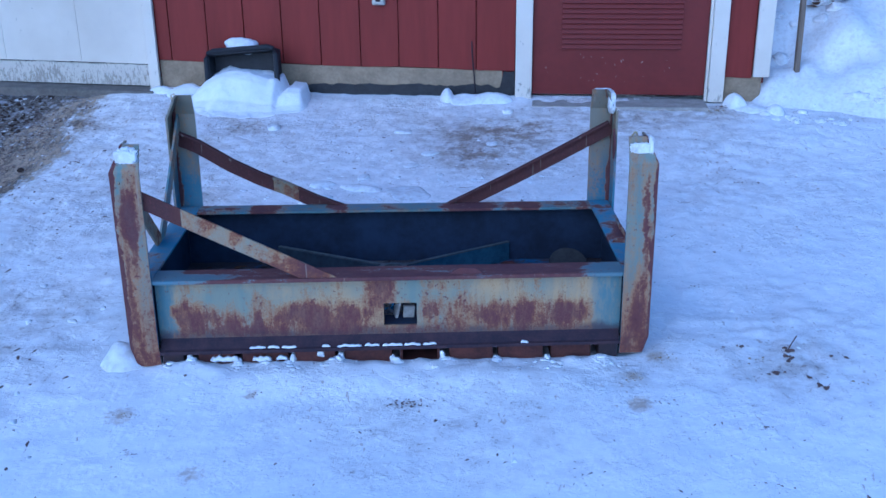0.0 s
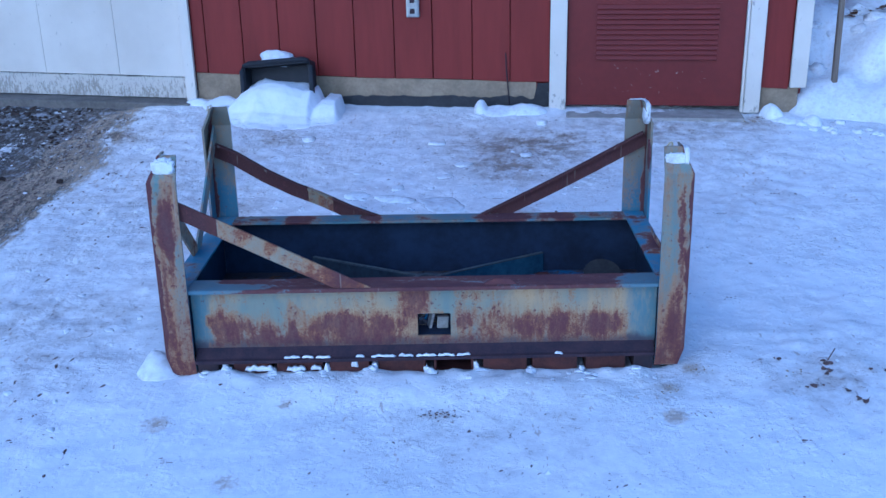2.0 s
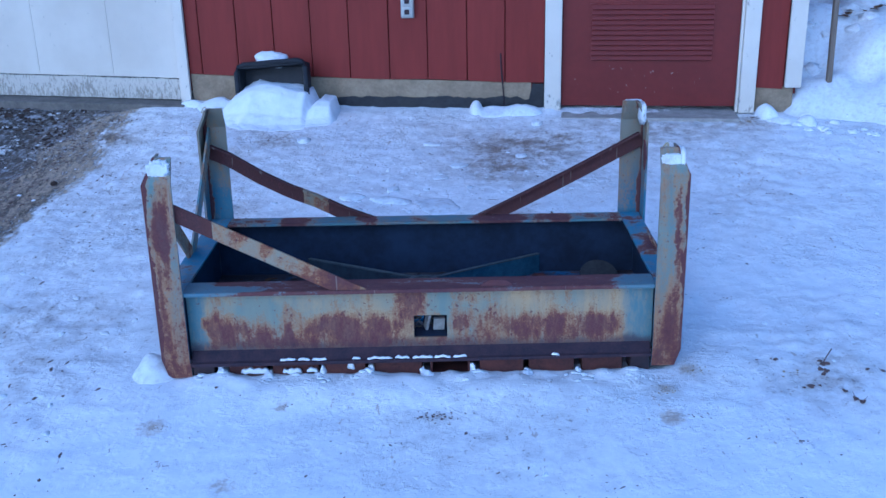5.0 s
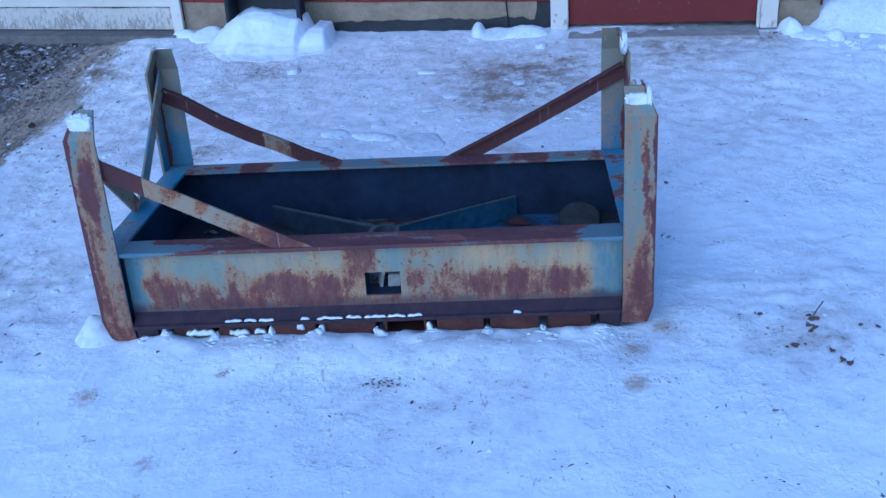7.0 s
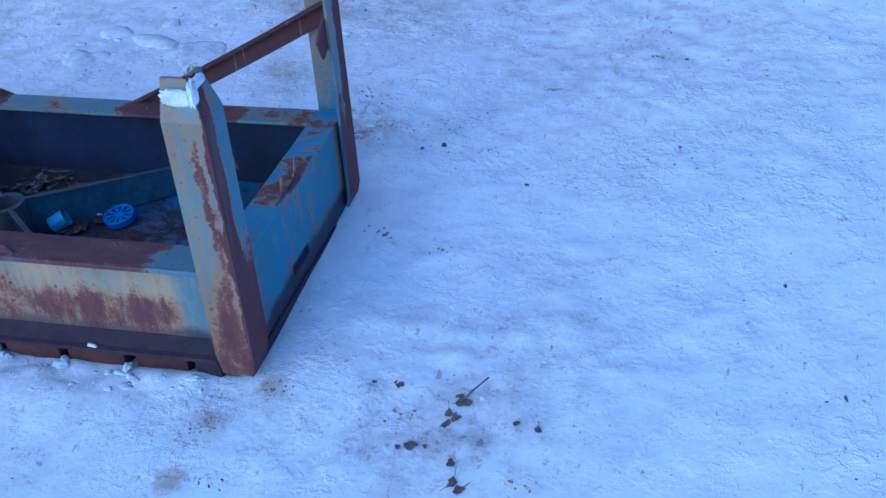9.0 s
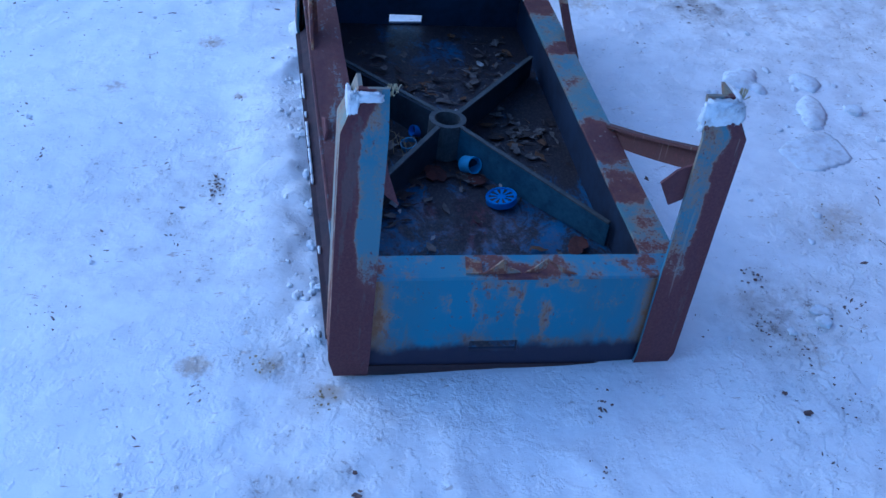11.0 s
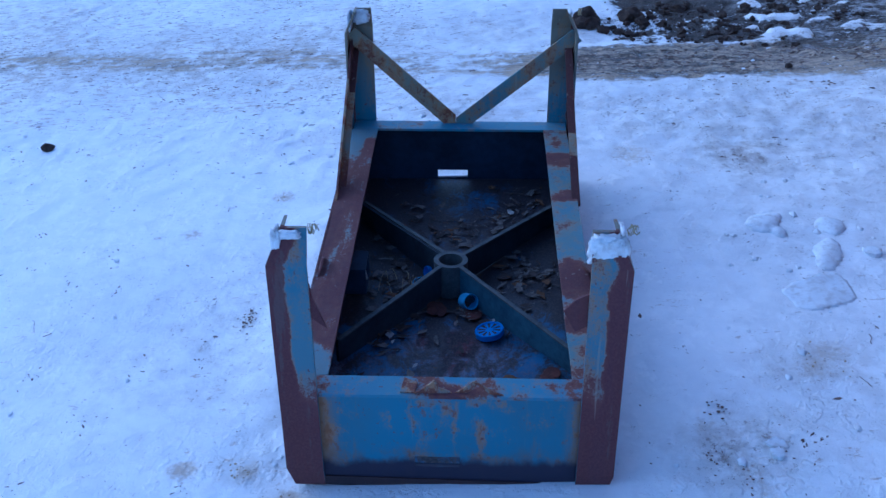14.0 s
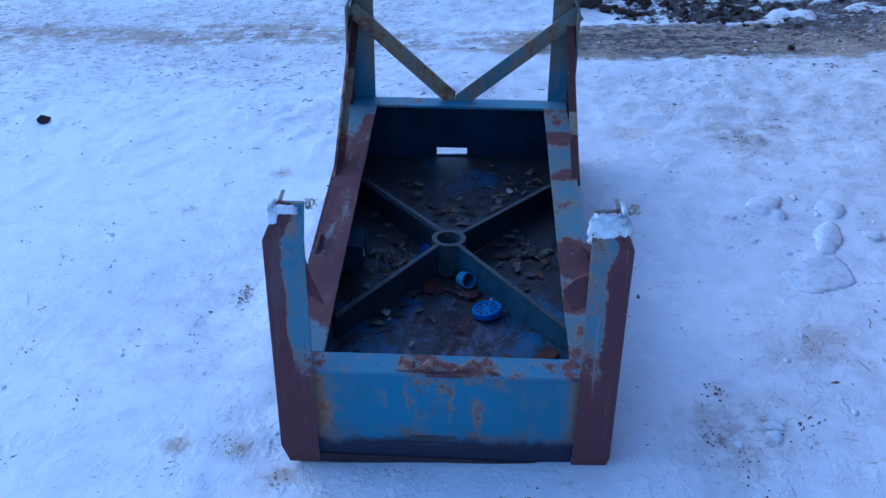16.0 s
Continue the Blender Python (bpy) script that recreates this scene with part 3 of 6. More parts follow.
def dirt_and_shade_mask(x, y):
    d = 0.9 * blob(x, y, 0.3, 5.12, 0.26) + 0.9 * blob(x, y, 0.55, 5.2, 0.16) + 0.7 * blob(x, y, 0.3, 4.85, 0.18)
    d += 0.8 * blob(x, y, -0.74, 5.3, 0.12) + 0.8 * blob(x, y, -1.48, 5.3, 0.1) + 0.8 * blob(x, y, 1.5, 5.42, 0.12)
    d += 0.8 * blob(x, y, 0.62, 4.08, 0.13) + 0.6 * blob(x, y, 0.35, 4.32, 0.12) + 0.7 * blob(x, y, -0.79, 4.36, 0.12)
    d += 0.55 * blob(x, y, 1.1, 3.05, 0.2) + 0.35 * blob(x, y, 0.66, 3.02, 0.07) + 0.4 * blob(x, y, 0.75, 3.11, 0.06)
    d += 0.2 * blob(x, y, -0.5, 4.5, 0.5) + 0.3 * blob(x, y, -2.2, 1.6, 0.4) + 0.3 * blob(x, y, -2.0, 2.5, 0.35)
    d += 0.2 * blob(x, y, 1.3, 4.5, 0.5) + 0.2 * blob(x, y, -1.0, 3.4, 0.4)
    # Broad wash towards the barn: dirt, plus the barn's shade put into colour.
    d += 0.14 * smooth(y, 4.0, 4.9) * smooth(-x, -2.2, -1.2) + 0.10 * smooth(y, 4.0, 4.8) * smooth(-x, 0.2, 0.8) * smooth(x, -1.5, -1.1) * (0.6 + 1.6 * wavy(x, y, 2.2, 63, 3))
    d += 0.30 * blob(x, y, 1.1, 3.35, 0.35) * (0.7 + 2.0 * wavy(x, y, 3.0, 67, 3))
    d += 0.5 * blob(x, y, 0.9, 5.3, 0.35) + 0.3 * blob(x, y, 0.2, 2.9, 0.5)
    d += (0.10 + 0.18 * smooth(x, -0.4, 0.3)) * smooth(wavy(x, y, 1.7, 57, 3), -0.10, 0.18) * smooth(y, 3.95, 4.9) * smooth(-x, -1.8, -0.9) + 0.26 * smooth(-x, 0.9, 1.7) * smooth(-y, -4.2, -3.6) * (0.6 + 1.6 * wavy(x, y, 3.0, 47, 4))
    return np.clip(d + 0.35 * smooth(wavy(x, y, 0.9, 31), 0.02, 0.3), 0, 1.2)


def tan_mask(x, y):
    """Faint tan stains where straw and bark have thawed into the snow."""
    d = 0.9 * blob(x, y, 0.645, 2.875, 0.040) + 0.8 * blob(x, y, -0.68, 2.87, 0.045) + 0.9 * blob(x, y, 0.735, 3.125, 0.035)
    d += 0.8 * blob(x, y, 0.655, 3.02, 0.035) + 0.6 * blob(x, y, 0.29, 4.36, 0.055) + 0.6 * blob(x, y, 0.36, 4.30, 0.045) + 0.5 * blob(x, y, 0.55, 4.02, 0.04)
    d += 0.6 * blob(x, y, -0.86, 4.02, 0.10) + 0.6 * blob(x, y, -1.62, 3.93, 0.06) + 0.6 * blob(x, y, -0.45, 2.62, 0.05) + 0.8 * blob(x, y, -0.36, 2.955, 0.025)
    d += 0.3 * blob(x, y, -1.93, 1.68, 0.12) + 0.2 * blob(x, y, -1.84, 2.05, 0.16) + 0.3 * blob(x, y, -1.85, 2.45, 0.14) + 0.5 * blob(x, y, -1.75, 2.9, 0.2)
    d += 0.7 * blob(x, y, -2.30, 1.47, 0.10) + 0.6 * blob(x, y, -2.14, 1.92, 0.14) + 0.6 * blob(x, y, -2.12, 2.34, 0.12) + 0.45 * blob(x, y, 0.68, 4.09, 0.05) + 0.45 * blob(x, y, 0.76, 4.11, 0.04)
    return np.clip(d, 0, 1)


def ground_z(x, y):
    x, y = np.asarray(x, float), np.asarray(y, float)
    base = 0.05 * (np.clip(y, -2.0, 6.4) - 3.0) + 0.014 * smooth(y, 5.2, 5.75) + 0.025 * smooth(-x, 0.5, 1.3) * smooth(y, 4.6, 5.4)
    base = base - 0.035 * smooth(x, 0.5, 1.2) * smooth(y, 3.1, 3.7) * smooth(-y, -5.3, -4.7)
    mud = mud_mask(x, y)
    rough = 0.55 + 0.9 * smooth(wavy(x, y, 0.8, 21, 2), -0.15, 0.2)
    rough = rough * (0.55 + 0.45 * np.maximum(np.maximum(smooth(-x, -0.2, 1.2), smooth(y, 3.8, 4.6)), 1.3 * blob(x, y, 1.15, 3.35, 0.42)))
    z = base + 0.016 * wavy(x, y, 1.3, 1, 1) + 0.0045 * wavy(x, y, 5.0, 11, 3) * rough
    dents = smooth(wavy(x, y, 11.0, 51, 4), 0.04, 0.22)
    bumps = smooth(wavy(x, y, 15.0, 61, 4), 0.06, 0.24)
    z = z + rough * (0.0034 * bumps - 0.0032 * dents)
    z = z + (0.004 + 0.004 * smooth(y, 3.7, 4.2)) * rough * wavy(x, y, 24.0, 17, 2) - 0.02 * mud + 0.035 * mud * wavy(x, y, 14.0, 41, 3) * smooth(-x, 1.9, 2.3)
    under = smooth(0.70 - np.abs(x), 0.0, 0.05) * smooth(0.345 - np.abs(y - 3.47), 0.0, 0.05)
    near = smooth(0.85 - np.abs(x), 0.0, 0.2) * smooth(0.55 - np.abs(y - 3.47), 0.0, 0.2)
    z = z * (1 - 0.6 * near) + 0.6 * near * (base * 0.5 + 0.004 - 0.012 * smooth(-y, -3.35, -3.15))
    z = z + 0.020 * smooth(0.62 - np.abs(x + 0.05), 0, 0.15) * np.exp(-(((y - 3.02) / 0.07) ** 2)) * (0.8 + 0.8 * wavy(x, y, 5.0, 95, 2))
    z = z + 0.028 * smooth(0.68 - np.abs(x), 0, 0.1) * np.exp(-(((y - 3.10) / 0.05) ** 2)) * np.clip(0.5 + 1.3 * wavy(x, y, 9.0, 91, 3) + 1.1 * wavy(x, y, 26.0, 93, 2), 0.05, 2)
    return z * (1 - under) + under * (base * 0.3 - 0.012)


def spread(core0, core1, step, far):
    inner = np.arange(core0, core1 + step / 2, step)
    grow, out, d = [], [], step
    p = core1
    while p < far:
        d *= 1.28
        p += d
        grow.append(p)
    p, d = core0, step
    while p > -far:
        d *= 1.28
        p -= d
        out.append(p)
    return np.concatenate((out[::-1], inner, grow))


gx, gy = spread(-3.6, 2.6, 0.0165, 400), spread(1.1, 6.1, 0.0165, 400)
X, Y = np.meshgrid(gx, gy)
Z = ground_z(X, Y)
me = bpy.data.meshes.new("ground")
nx, ny = len(gx), len(gy)
idx = np.arange(nx * ny).reshape(ny, nx)
quads = np.stack((idx[:-1, :-1], idx[:-1, 1:], idx[1:, 1:], idx[1:, :-1]), -1).reshape(-1, 4)
me.vertices.add(nx * ny)
me.vertices.foreach_set("co", np.stack((X, Y, Z), -1).astype(np.float32).ravel())
me.loops.add(quads.size)
me.loops.foreach_set("vertex_index", quads.astype(np.int32).ravel())
me.polygons.add(len(quads))
me.polygons.foreach_set("loop_start", np.arange(0, quads.size, 4, dtype=np.int32))
me.polygons.foreach_set("use_smooth", np.ones(len(quads), bool))
for name, mask in (("tan", tan_mask(X, Y)), ("dirt", dirt_and_shade_mask(X, Y)), ("mud", mud_mask(X, Y)), ("track", track_mask(X, Y))):
    me.attributes.new(name, "FLOAT", "POINT").data.foreach_set("value", mask.astype(np.float32).ravel())
me.update(calc_edges=True)
me.materials.append(GROUND)
tagged(new("ground", me), "trodden white snow, soiled with dirt, bare dark soil at the drive", "ground", kind="structure")


def gz(x, y):
    """Height of the ground sheet under (x, y)."""
    i, j = np.searchsorted(gx, x) - 1, np.searchsorted(gy, y) - 1
    u, v = (x - gx[i]) / (gx[i + 1] - gx[i]), (y - gy[j]) / (gy[j + 1] - gy[j])
    return float((1 - v) * ((1 - u) * Z[j, i] + u * Z[j, i + 1]) + v * ((1 - u) * Z[j + 1, i] + u * Z[j + 1, i + 1]))


def chips(name, label, category, material, spots, detail=1):
    """Many small uneven crumbs in one mesh; spots: x, y, three sizes, turn."""
    ball = bmesh.new()
    bmesh.ops.create_icosphere(ball, subdivisions=detail, radius=1)
    base = np.array([v.co[:] for v in ball.verts])
    tris = np.array([[v.index for v in f.verts] for f in ball.faces])
    ball.free()
    rng = np.random.default_rng(len(spots))
    co, fc = [], []
    for i, (x, y, a, c, h, turn) in enumerate(spots):
        p = base * (1 + rng.uniform(-0.45, 0.45, (len(base), 1))) * (a, c, h)
        s, k = math.sin(turn), math.cos(turn)
        co.append(np.stack((x + p[:, 0] * k - p[:, 1] * s, y + p[:, 0] * s + p[:, 1] * k, gz(x, y) + h * 0.2 + p[:, 2]), -1))
        fc.append(tris + i * len(base))
    me = bpy.data.meshes.new(name)
    me.from_pydata(np.concatenate(co).tolist(), [], np.concatenate(fc).tolist())
    me.materials.append(material)
    return tagged(new(name, me), label, category, kind="stuff")


# ---- the barn wall, in its own frame: x along the wall, y into the barn ----
WALL = pose(0.558, 5.69, 0.03, 0, 0, -6.2)


def foot(s):
    """Height of the siding's lower edge."""
    return 0.254 - 0.0215 * s


# Wall tops are out of view; 4.2 m is chosen to block sky light.
wall = tagged(part("wall_barn", box(bmesh.new(), -1.85, 1.215, 0.024, 0.16, 0.2, 4.2), GROOVE, at=WALL), "red painted barn wall of grooved vertical siding", "wall", kind="structure")
edges = (-1.832, -1.762, -1.567, -1.374, -1.180, -0.985, -0.782, -0.588, -0.389, -0.200, -0.003)


def siding(a, b):
    bm = bmesh.new()
    box(bm, a + 0.0022, b - 0.0022, 0.004, 0.0238, 0, 4.2, 0.003)
    for v in bm.verts:
        if v.co.z < 1:
            v.co.z += foot(v.co.x) + 0.004 * math.sin(v.co.x * 9)
    part("board", bm, RED, wall)


for a, b in zip(edges, edges[1:]):
    siding(a, b)
siding(1.021, 1.154)


def trim(a, b, y, z0, label):
    bm = bmesh.new()
    box(bm, a, b, y, y + 0.024, z0, 4.2, 0.004)
    return tagged(part("trim", bm, WHITE, at=WALL), label, "trim", kind="structure")


trim(-0.003, 0.079, -0.022, 0.118, "white painted door casing board, worn at its foot")
trim(0.945, 1.020, -0.022, 0.112, "white painted door casing board, peeling at its foot")
trim(0.930, 0.944, -0.012, 0.112, "narrow white door stop beside the casing")
trim(-1.884, -1.831, -0.024, 0.13, "white painted garage door casing board")
trim(1.155, 1.232, -0.024, 0.238, "white painted corner board of the barn")
corner = tagged(part("wall_side", box(bmesh.new(), 1.18, 1.214, 0.162, 6.0, 0.22, 4.2), RED, at=WALL), "red side wall of the barn", "wall", kind="structure")

bm = bmesh.new()
box(bm, -1.83, -0.07, 0.012, 0.2, -0.3, 0.3)
for v in bm.verts:
    if v.co.z > 0.2:
        v.co.z = foot(v.co.x) - 0.002
foundation = tagged(part("foundation", bm, CONCRETE, at=WALL), "weathered grey concrete foundation under the siding", "foundation", kind="structure")
bm = bmesh.new()
box(bm, 1.022, 1.205, 0.012, 0.25, -0.3, 0.238, 0.01)
tagged(part("foundation", bm, CONCRETE, at=WALL), "weathered concrete foundation corner block", "foundation", kind="structure")
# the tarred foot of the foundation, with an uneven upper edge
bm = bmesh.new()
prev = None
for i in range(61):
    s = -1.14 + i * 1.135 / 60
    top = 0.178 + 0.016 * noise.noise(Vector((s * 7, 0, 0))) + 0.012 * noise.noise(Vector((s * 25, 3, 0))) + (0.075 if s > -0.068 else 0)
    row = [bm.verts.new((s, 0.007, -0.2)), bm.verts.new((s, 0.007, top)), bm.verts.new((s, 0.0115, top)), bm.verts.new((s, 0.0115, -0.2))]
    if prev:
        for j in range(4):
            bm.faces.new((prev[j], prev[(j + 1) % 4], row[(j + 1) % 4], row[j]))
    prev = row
part("tar_coat", bm, TAR_AND_SHADE, foundation, "black tarred foot of the foundation")
part("wire", tube(bmesh.new(), [(-0.222, 0.001, 0.40), (-0.219, -0.002, 0.33), (-0.214, -0.001, 0.27), (-0.208, 0.004, 0.20), (-0.204, 0.004, 0.12)], 0.0035), DARK, foundation, "thin dark cable running down to the ground")

# the red door with its louvre
door = tagged(part("door_1", box(bmesh.new(), 0.080, 0.929, 0.008, 0.05, 0.138, 2.14, 0.003), DOOR_RED, at=WALL), "closed red steel door with a louvred vent", "door", kind="structure")
bm = bmesh.new()
for a in ((0.214, 0.222, 0.358, 0.64), (0.804, 0.812, 0.358, 0.64), (0.222, 0.804, 0.358, 0.364), (0.222, 0.804, 0.634, 0.64)):
    box(bm, a[0], a[1], 0.003, 0.0078, a[2], a[3])
vent = part("vent", bm, DOOR_RED, door, "red louvred vent in the door")
for i in range(11):
    bm = bmesh.new()
    box(bm, -0.291, 0.291, -0.0025, 0.0025, -0.012, 0.012)
    part("slat", bm, DOOR_RED, vent, at=pose(0.513, 0.0035, 0.378 + i * 0.0245, -28))
random.seed(4)
for i in range(22):
    bm = bmesh.new()
    w, h = random.uniform(0.001, 0.003), random.uniform(0.002, 0.012)
    box(bm, -w / 2, w / 2, -0.0006, 0.0006, -h / 2, h / 2)
    part("paint_scrape", bm, PALE_SCRAP, door, "bare pale scrape in the paint", at=pose(random.gauss(0.46, 0.16), 0.0065, random.uniform(0.2, 0.34), 0, random.uniform(-50, 50)))
tagged(part("threshold", box(bmesh.new(), 0.082, 0.935, -0.16, 0.05, -0.1, 0.116, 0.008), plain("icy_concrete", (0.24, 0.22, 0.20), (0.40, 0.37, 0.34), 14, 0.8, 0.4), at=WALL), "worn concrete door sill, partly snowed over", "doorstep", kind="structure")

# the outlet box on the siding
outlet = thing("outlet_box", "grey weatherproof outlet box on the red siding", "outlet", WALL @ pose(-0.680, 0.004, 0.635))
part("body", box(bmesh.new(), -0.032, 0.032, -0.03, 0, -0.057, 0.057, 0.006), GALV, outlet)
part("cover", box(bmesh.new(), -0.026, 0.026, -0.037, -0.0302, -0.05, -0.003, 0.004), GALV, outlet)
part("cover", box(bmesh.new(), -0.026, 0.026, -0.037, -0.0302, 0.003, 0.05, 0.004), GALV, outlet)
for z in (-0.026, 0.026):
    bm = bmesh.new()
    box(bm, -0.012, 0.012, -0.0405, -0.0372, z - 0.012, z + 0.012, 0.003)
    part("latch", bm, DARK, outlet)

# the white garage door
# The near-black body puts shade into the gaps between the white panels.
garage = tagged(part("door_2", box(bmesh.new(), -4.7, -1.885, 0.03, 0.08, 0.18, 2.4), TAR_AND_SHADE, at=WALL), "closed white panelled garage door", "garage door", kind="structure")
cuts = (-1.886, -2.248, -2.654, -3.06, -3.466, -3.872, -4.278, -4.69)
for a, b in zip(cuts, cuts[1:]):
    bm = bmesh.new()
    box(bm, b + 0.0006, a - 0.0006, 0.012, 0.0298, 0, 2.4, 0.002)
    for v in bm.verts:
        if v.co.z < 1:
            v.co.z += 0.228 - 0.025 * v.co.x - 0.004 + 0.004 * noise.noise(Vector((v.co.x * 4, 0, 0)))
    part("panel", bm, WHITE, garage)
bm = bmesh.new()
prev = None
for i in range(281):
    s = -4.69 + i * 2.803 / 280
    top = 0.2185 - 0.025 * s + 0.012 * noise.noise(Vector((round(s * 11) * 0.43, 1, 0))) + 0.005 * noise.noise(Vector((s * 37, 1, 0)))
    low = 0.118 - 0.022 * s
    y = 0.004 + 0.005 * noise.noise(Vector((s * 9, 5, 0)))
    row = [bm.verts.new((s, y, low)), bm.verts.new((s, y, top)), bm.verts.new((s, 0.0298, top)), bm.verts.new((s, 0.0298, low))]
    if prev:
        for j in range(4):
            bm.faces.new((prev[j], prev[(j + 1) % 4], row[(j + 1) % 4], row[j]))
    prev = row
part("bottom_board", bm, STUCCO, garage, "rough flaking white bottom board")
tagged(part("wall_garage", box(bmesh.new(), -4.9, -1.85, 0.0, 0.16, 2.401, 4.2), RED, at=WALL), "red barn wall above the garage door", "wall", kind="structure")
bm = bmesh.new()
box(bm, -4.9, -1.84, -0.11, 0.1, -0.2, 0, 0.008)
for v in bm.verts:
    if v.co.z > -0.1:
        v.co.z += 0.112 - 0.022 * v.co.x
tagged(part("apron", bm, plain("grimy_concrete", (0.10, 0.09, 0.08), (0.19, 0.17, 0.15), 10, 0.9, 0.5), at=WALL), "grey concrete apron before the garage door", "apron", kind="structure")
# Unseen roof, added with its eave to shade the wall and nearby snow.
tagged(part("roof", box(bmesh.new(), -5.2, 1.7, -0.6, 6.2, 4.21, 4.32), STAKE, at=WALL), "unseen barn roof added to shade the wall and snow", "roof", kind="structure")
tagged(part("wall_end", box(bmesh.new(), -4.95, -4.905, 0.0, 6.0, -0.1, 4.2), RED, at=WALL), "red far side wall of the barn", "wall", kind="structure")
tagged(part("wall_back", box(bmesh.new(), -4.9, 1.21, 5.9, 6.0, -0.1, 4.2), RED, at=WALL), "red back wall of the barn", "wall", kind="structure")

# ---- snow against the barn ----
bx, by = np.meshgrid(np.arange(1.45, 6.0, 0.03), np.arange(4.9, 10.0, 0.03))
line = 5.55 - 0.42 * (bx - 1.6) - 0.25 * np.clip(bx - 2.6, 0, 9) + 0.12 * wavy(bx, by, 3.0, 3)
rise = np.clip(by - line, 0, None)
h = 0.85 * rise / (1 + 0.45 * rise) * smooth(bx, 1.66, 1.80)
h = h * (1 + 0.7 * wavy(bx, by, 2.0, 14, 2)) + 0.24 * wavy(bx, by, 4.0, 23, 2) * smooth(h, 0.02, 0.25) + 0.045 * wavy(bx, by, 14.0, 29) * smooth(h, 0.05, 0.2)
h = h * smooth(6.0 - bx, 0.05, 2.2) * smooth(10.0 - by, 0.05, 2.5) * smooth(by, 4.9, 5.0 + 0.5 * smooth(bx, 2.2, 3.2))
bz = ground_z(bx, by) - 0.03 + h
me = bpy.data.meshes.new("snow_bank")
ny, nx = bx.shape
idx = np.arange(nx * ny).reshape(ny, nx)
faces = np.stack((idx[:-1, :-1], idx[:-1, 1:], idx[1:, 1:], idx[1:, :-1]), -1).reshape(-1, 4)
me.from_pydata(np.stack((bx, by, bz), -1).reshape(-1, 3).tolist(), [], faces.tolist())
me.polygons.foreach_set("use_smooth", [True] * len(me.polygons))
me.materials.append(BANK_SNOW)
tagged(new("snow_bank", me), "high bank of shovelled snow beside the barn", "snow", kind="stuff")


# lumps thrown up on the bank, and dead leaves shovelled up with them
random.seed(12)
bm = bmesh.new()
for i in range(64):
    x, y = (random.uniform(1.75, 2.9), random.uniform(5.4, 6.6)) if i < 30 else (random.uniform(1.6, 2.6), random.uniform(5.15, 5.5))
    c, r = min(int((x - 1.45) / 0.03), bx.shape[1] - 1), int((y - 4.9) / 0.03)
    s = random.uniform(0.02, 0.06) if i < 30 else random.uniform(0.006, 0.022)
    lump(bm, (x, y, bz[r, c] if h[r, c] > 0.03 else gz(x, y)), (s * random.uniform(0.8, 1.5), s, s * 0.7), 0.5, 3, i * 1.7, 0.0, 1.7)
tagged(part("snow_rubble", bm, BANK_SNOW, smooth=True), "shovelled lumps of snow on the bank", "snow", kind="stuff")
bank_leaves = [(x, y, bz[int((y - 4.9) / 0.03), int((x - 1.45) / 0.03)] + 0.03) for x, y in ((2.21, 5.92), (2.24, 5.93), (2.23, 5.90), (2.27, 5.94), (2.29, 5.95), (2.12, 5.95), (2.14, 5.97), (2.09, 5.93))]


def on_wall(s, off, z=None):
    p = WALL @ Vector((s, off, 0))
    return (p.x, p.y, gz(p.x, p.y) if z is None else z)


bm = bmesh.new()
box(bm, -0.0125, 0.0125, -0.011, 0.011, -0.4, 1.5, 0.003)
stake = part("stake", bm, STAKE, at=pose(*on_wall(1.385, 0.09, 0.33), 1, -1.5, 8))
tagged(stake, "upright grey wooden stake stuck in the snow bank", "stake")

# black tub leaning on the foundation, full of snow
tub = thing("tub", "black plastic tub leaning on the wall, half buried in snow", "tub", WALL @ pose(-1.345, -0.085, 0.172, 74, -5, 0))
bm = bmesh.new()
box(bm, -0.165, 0.165, -0.20, 0.17, -0.004, 0.004)
for a in ((-0.175, -0.163, -0.20, 0.18), (0.163, 0.175, -0.20, 0.18), (-0.163, 0.163, 0.168, 0.18), (-0.163, 0.163, -0.20, -0.188)):
    box(bm, a[0], a[1], a[2], a[3], -0.004, 0.10)
part("body", bm, BLACK_PLASTIC, tub)
bm = bmesh.new()
rim = [(-0.178, -0.2), (-0.178, 0.15), (-0.165, 0.177), (-0.14, 0.186), (0.14, 0.186), (0.165, 0.177), (0.178, 0.15), (0.178, -0.2)]
tube(bm, [(a, b, 0.10) for a, b in rim], 0.013, 8)
part("rim", bm, BLACK_PLASTIC, tub, "thick rolled rim")


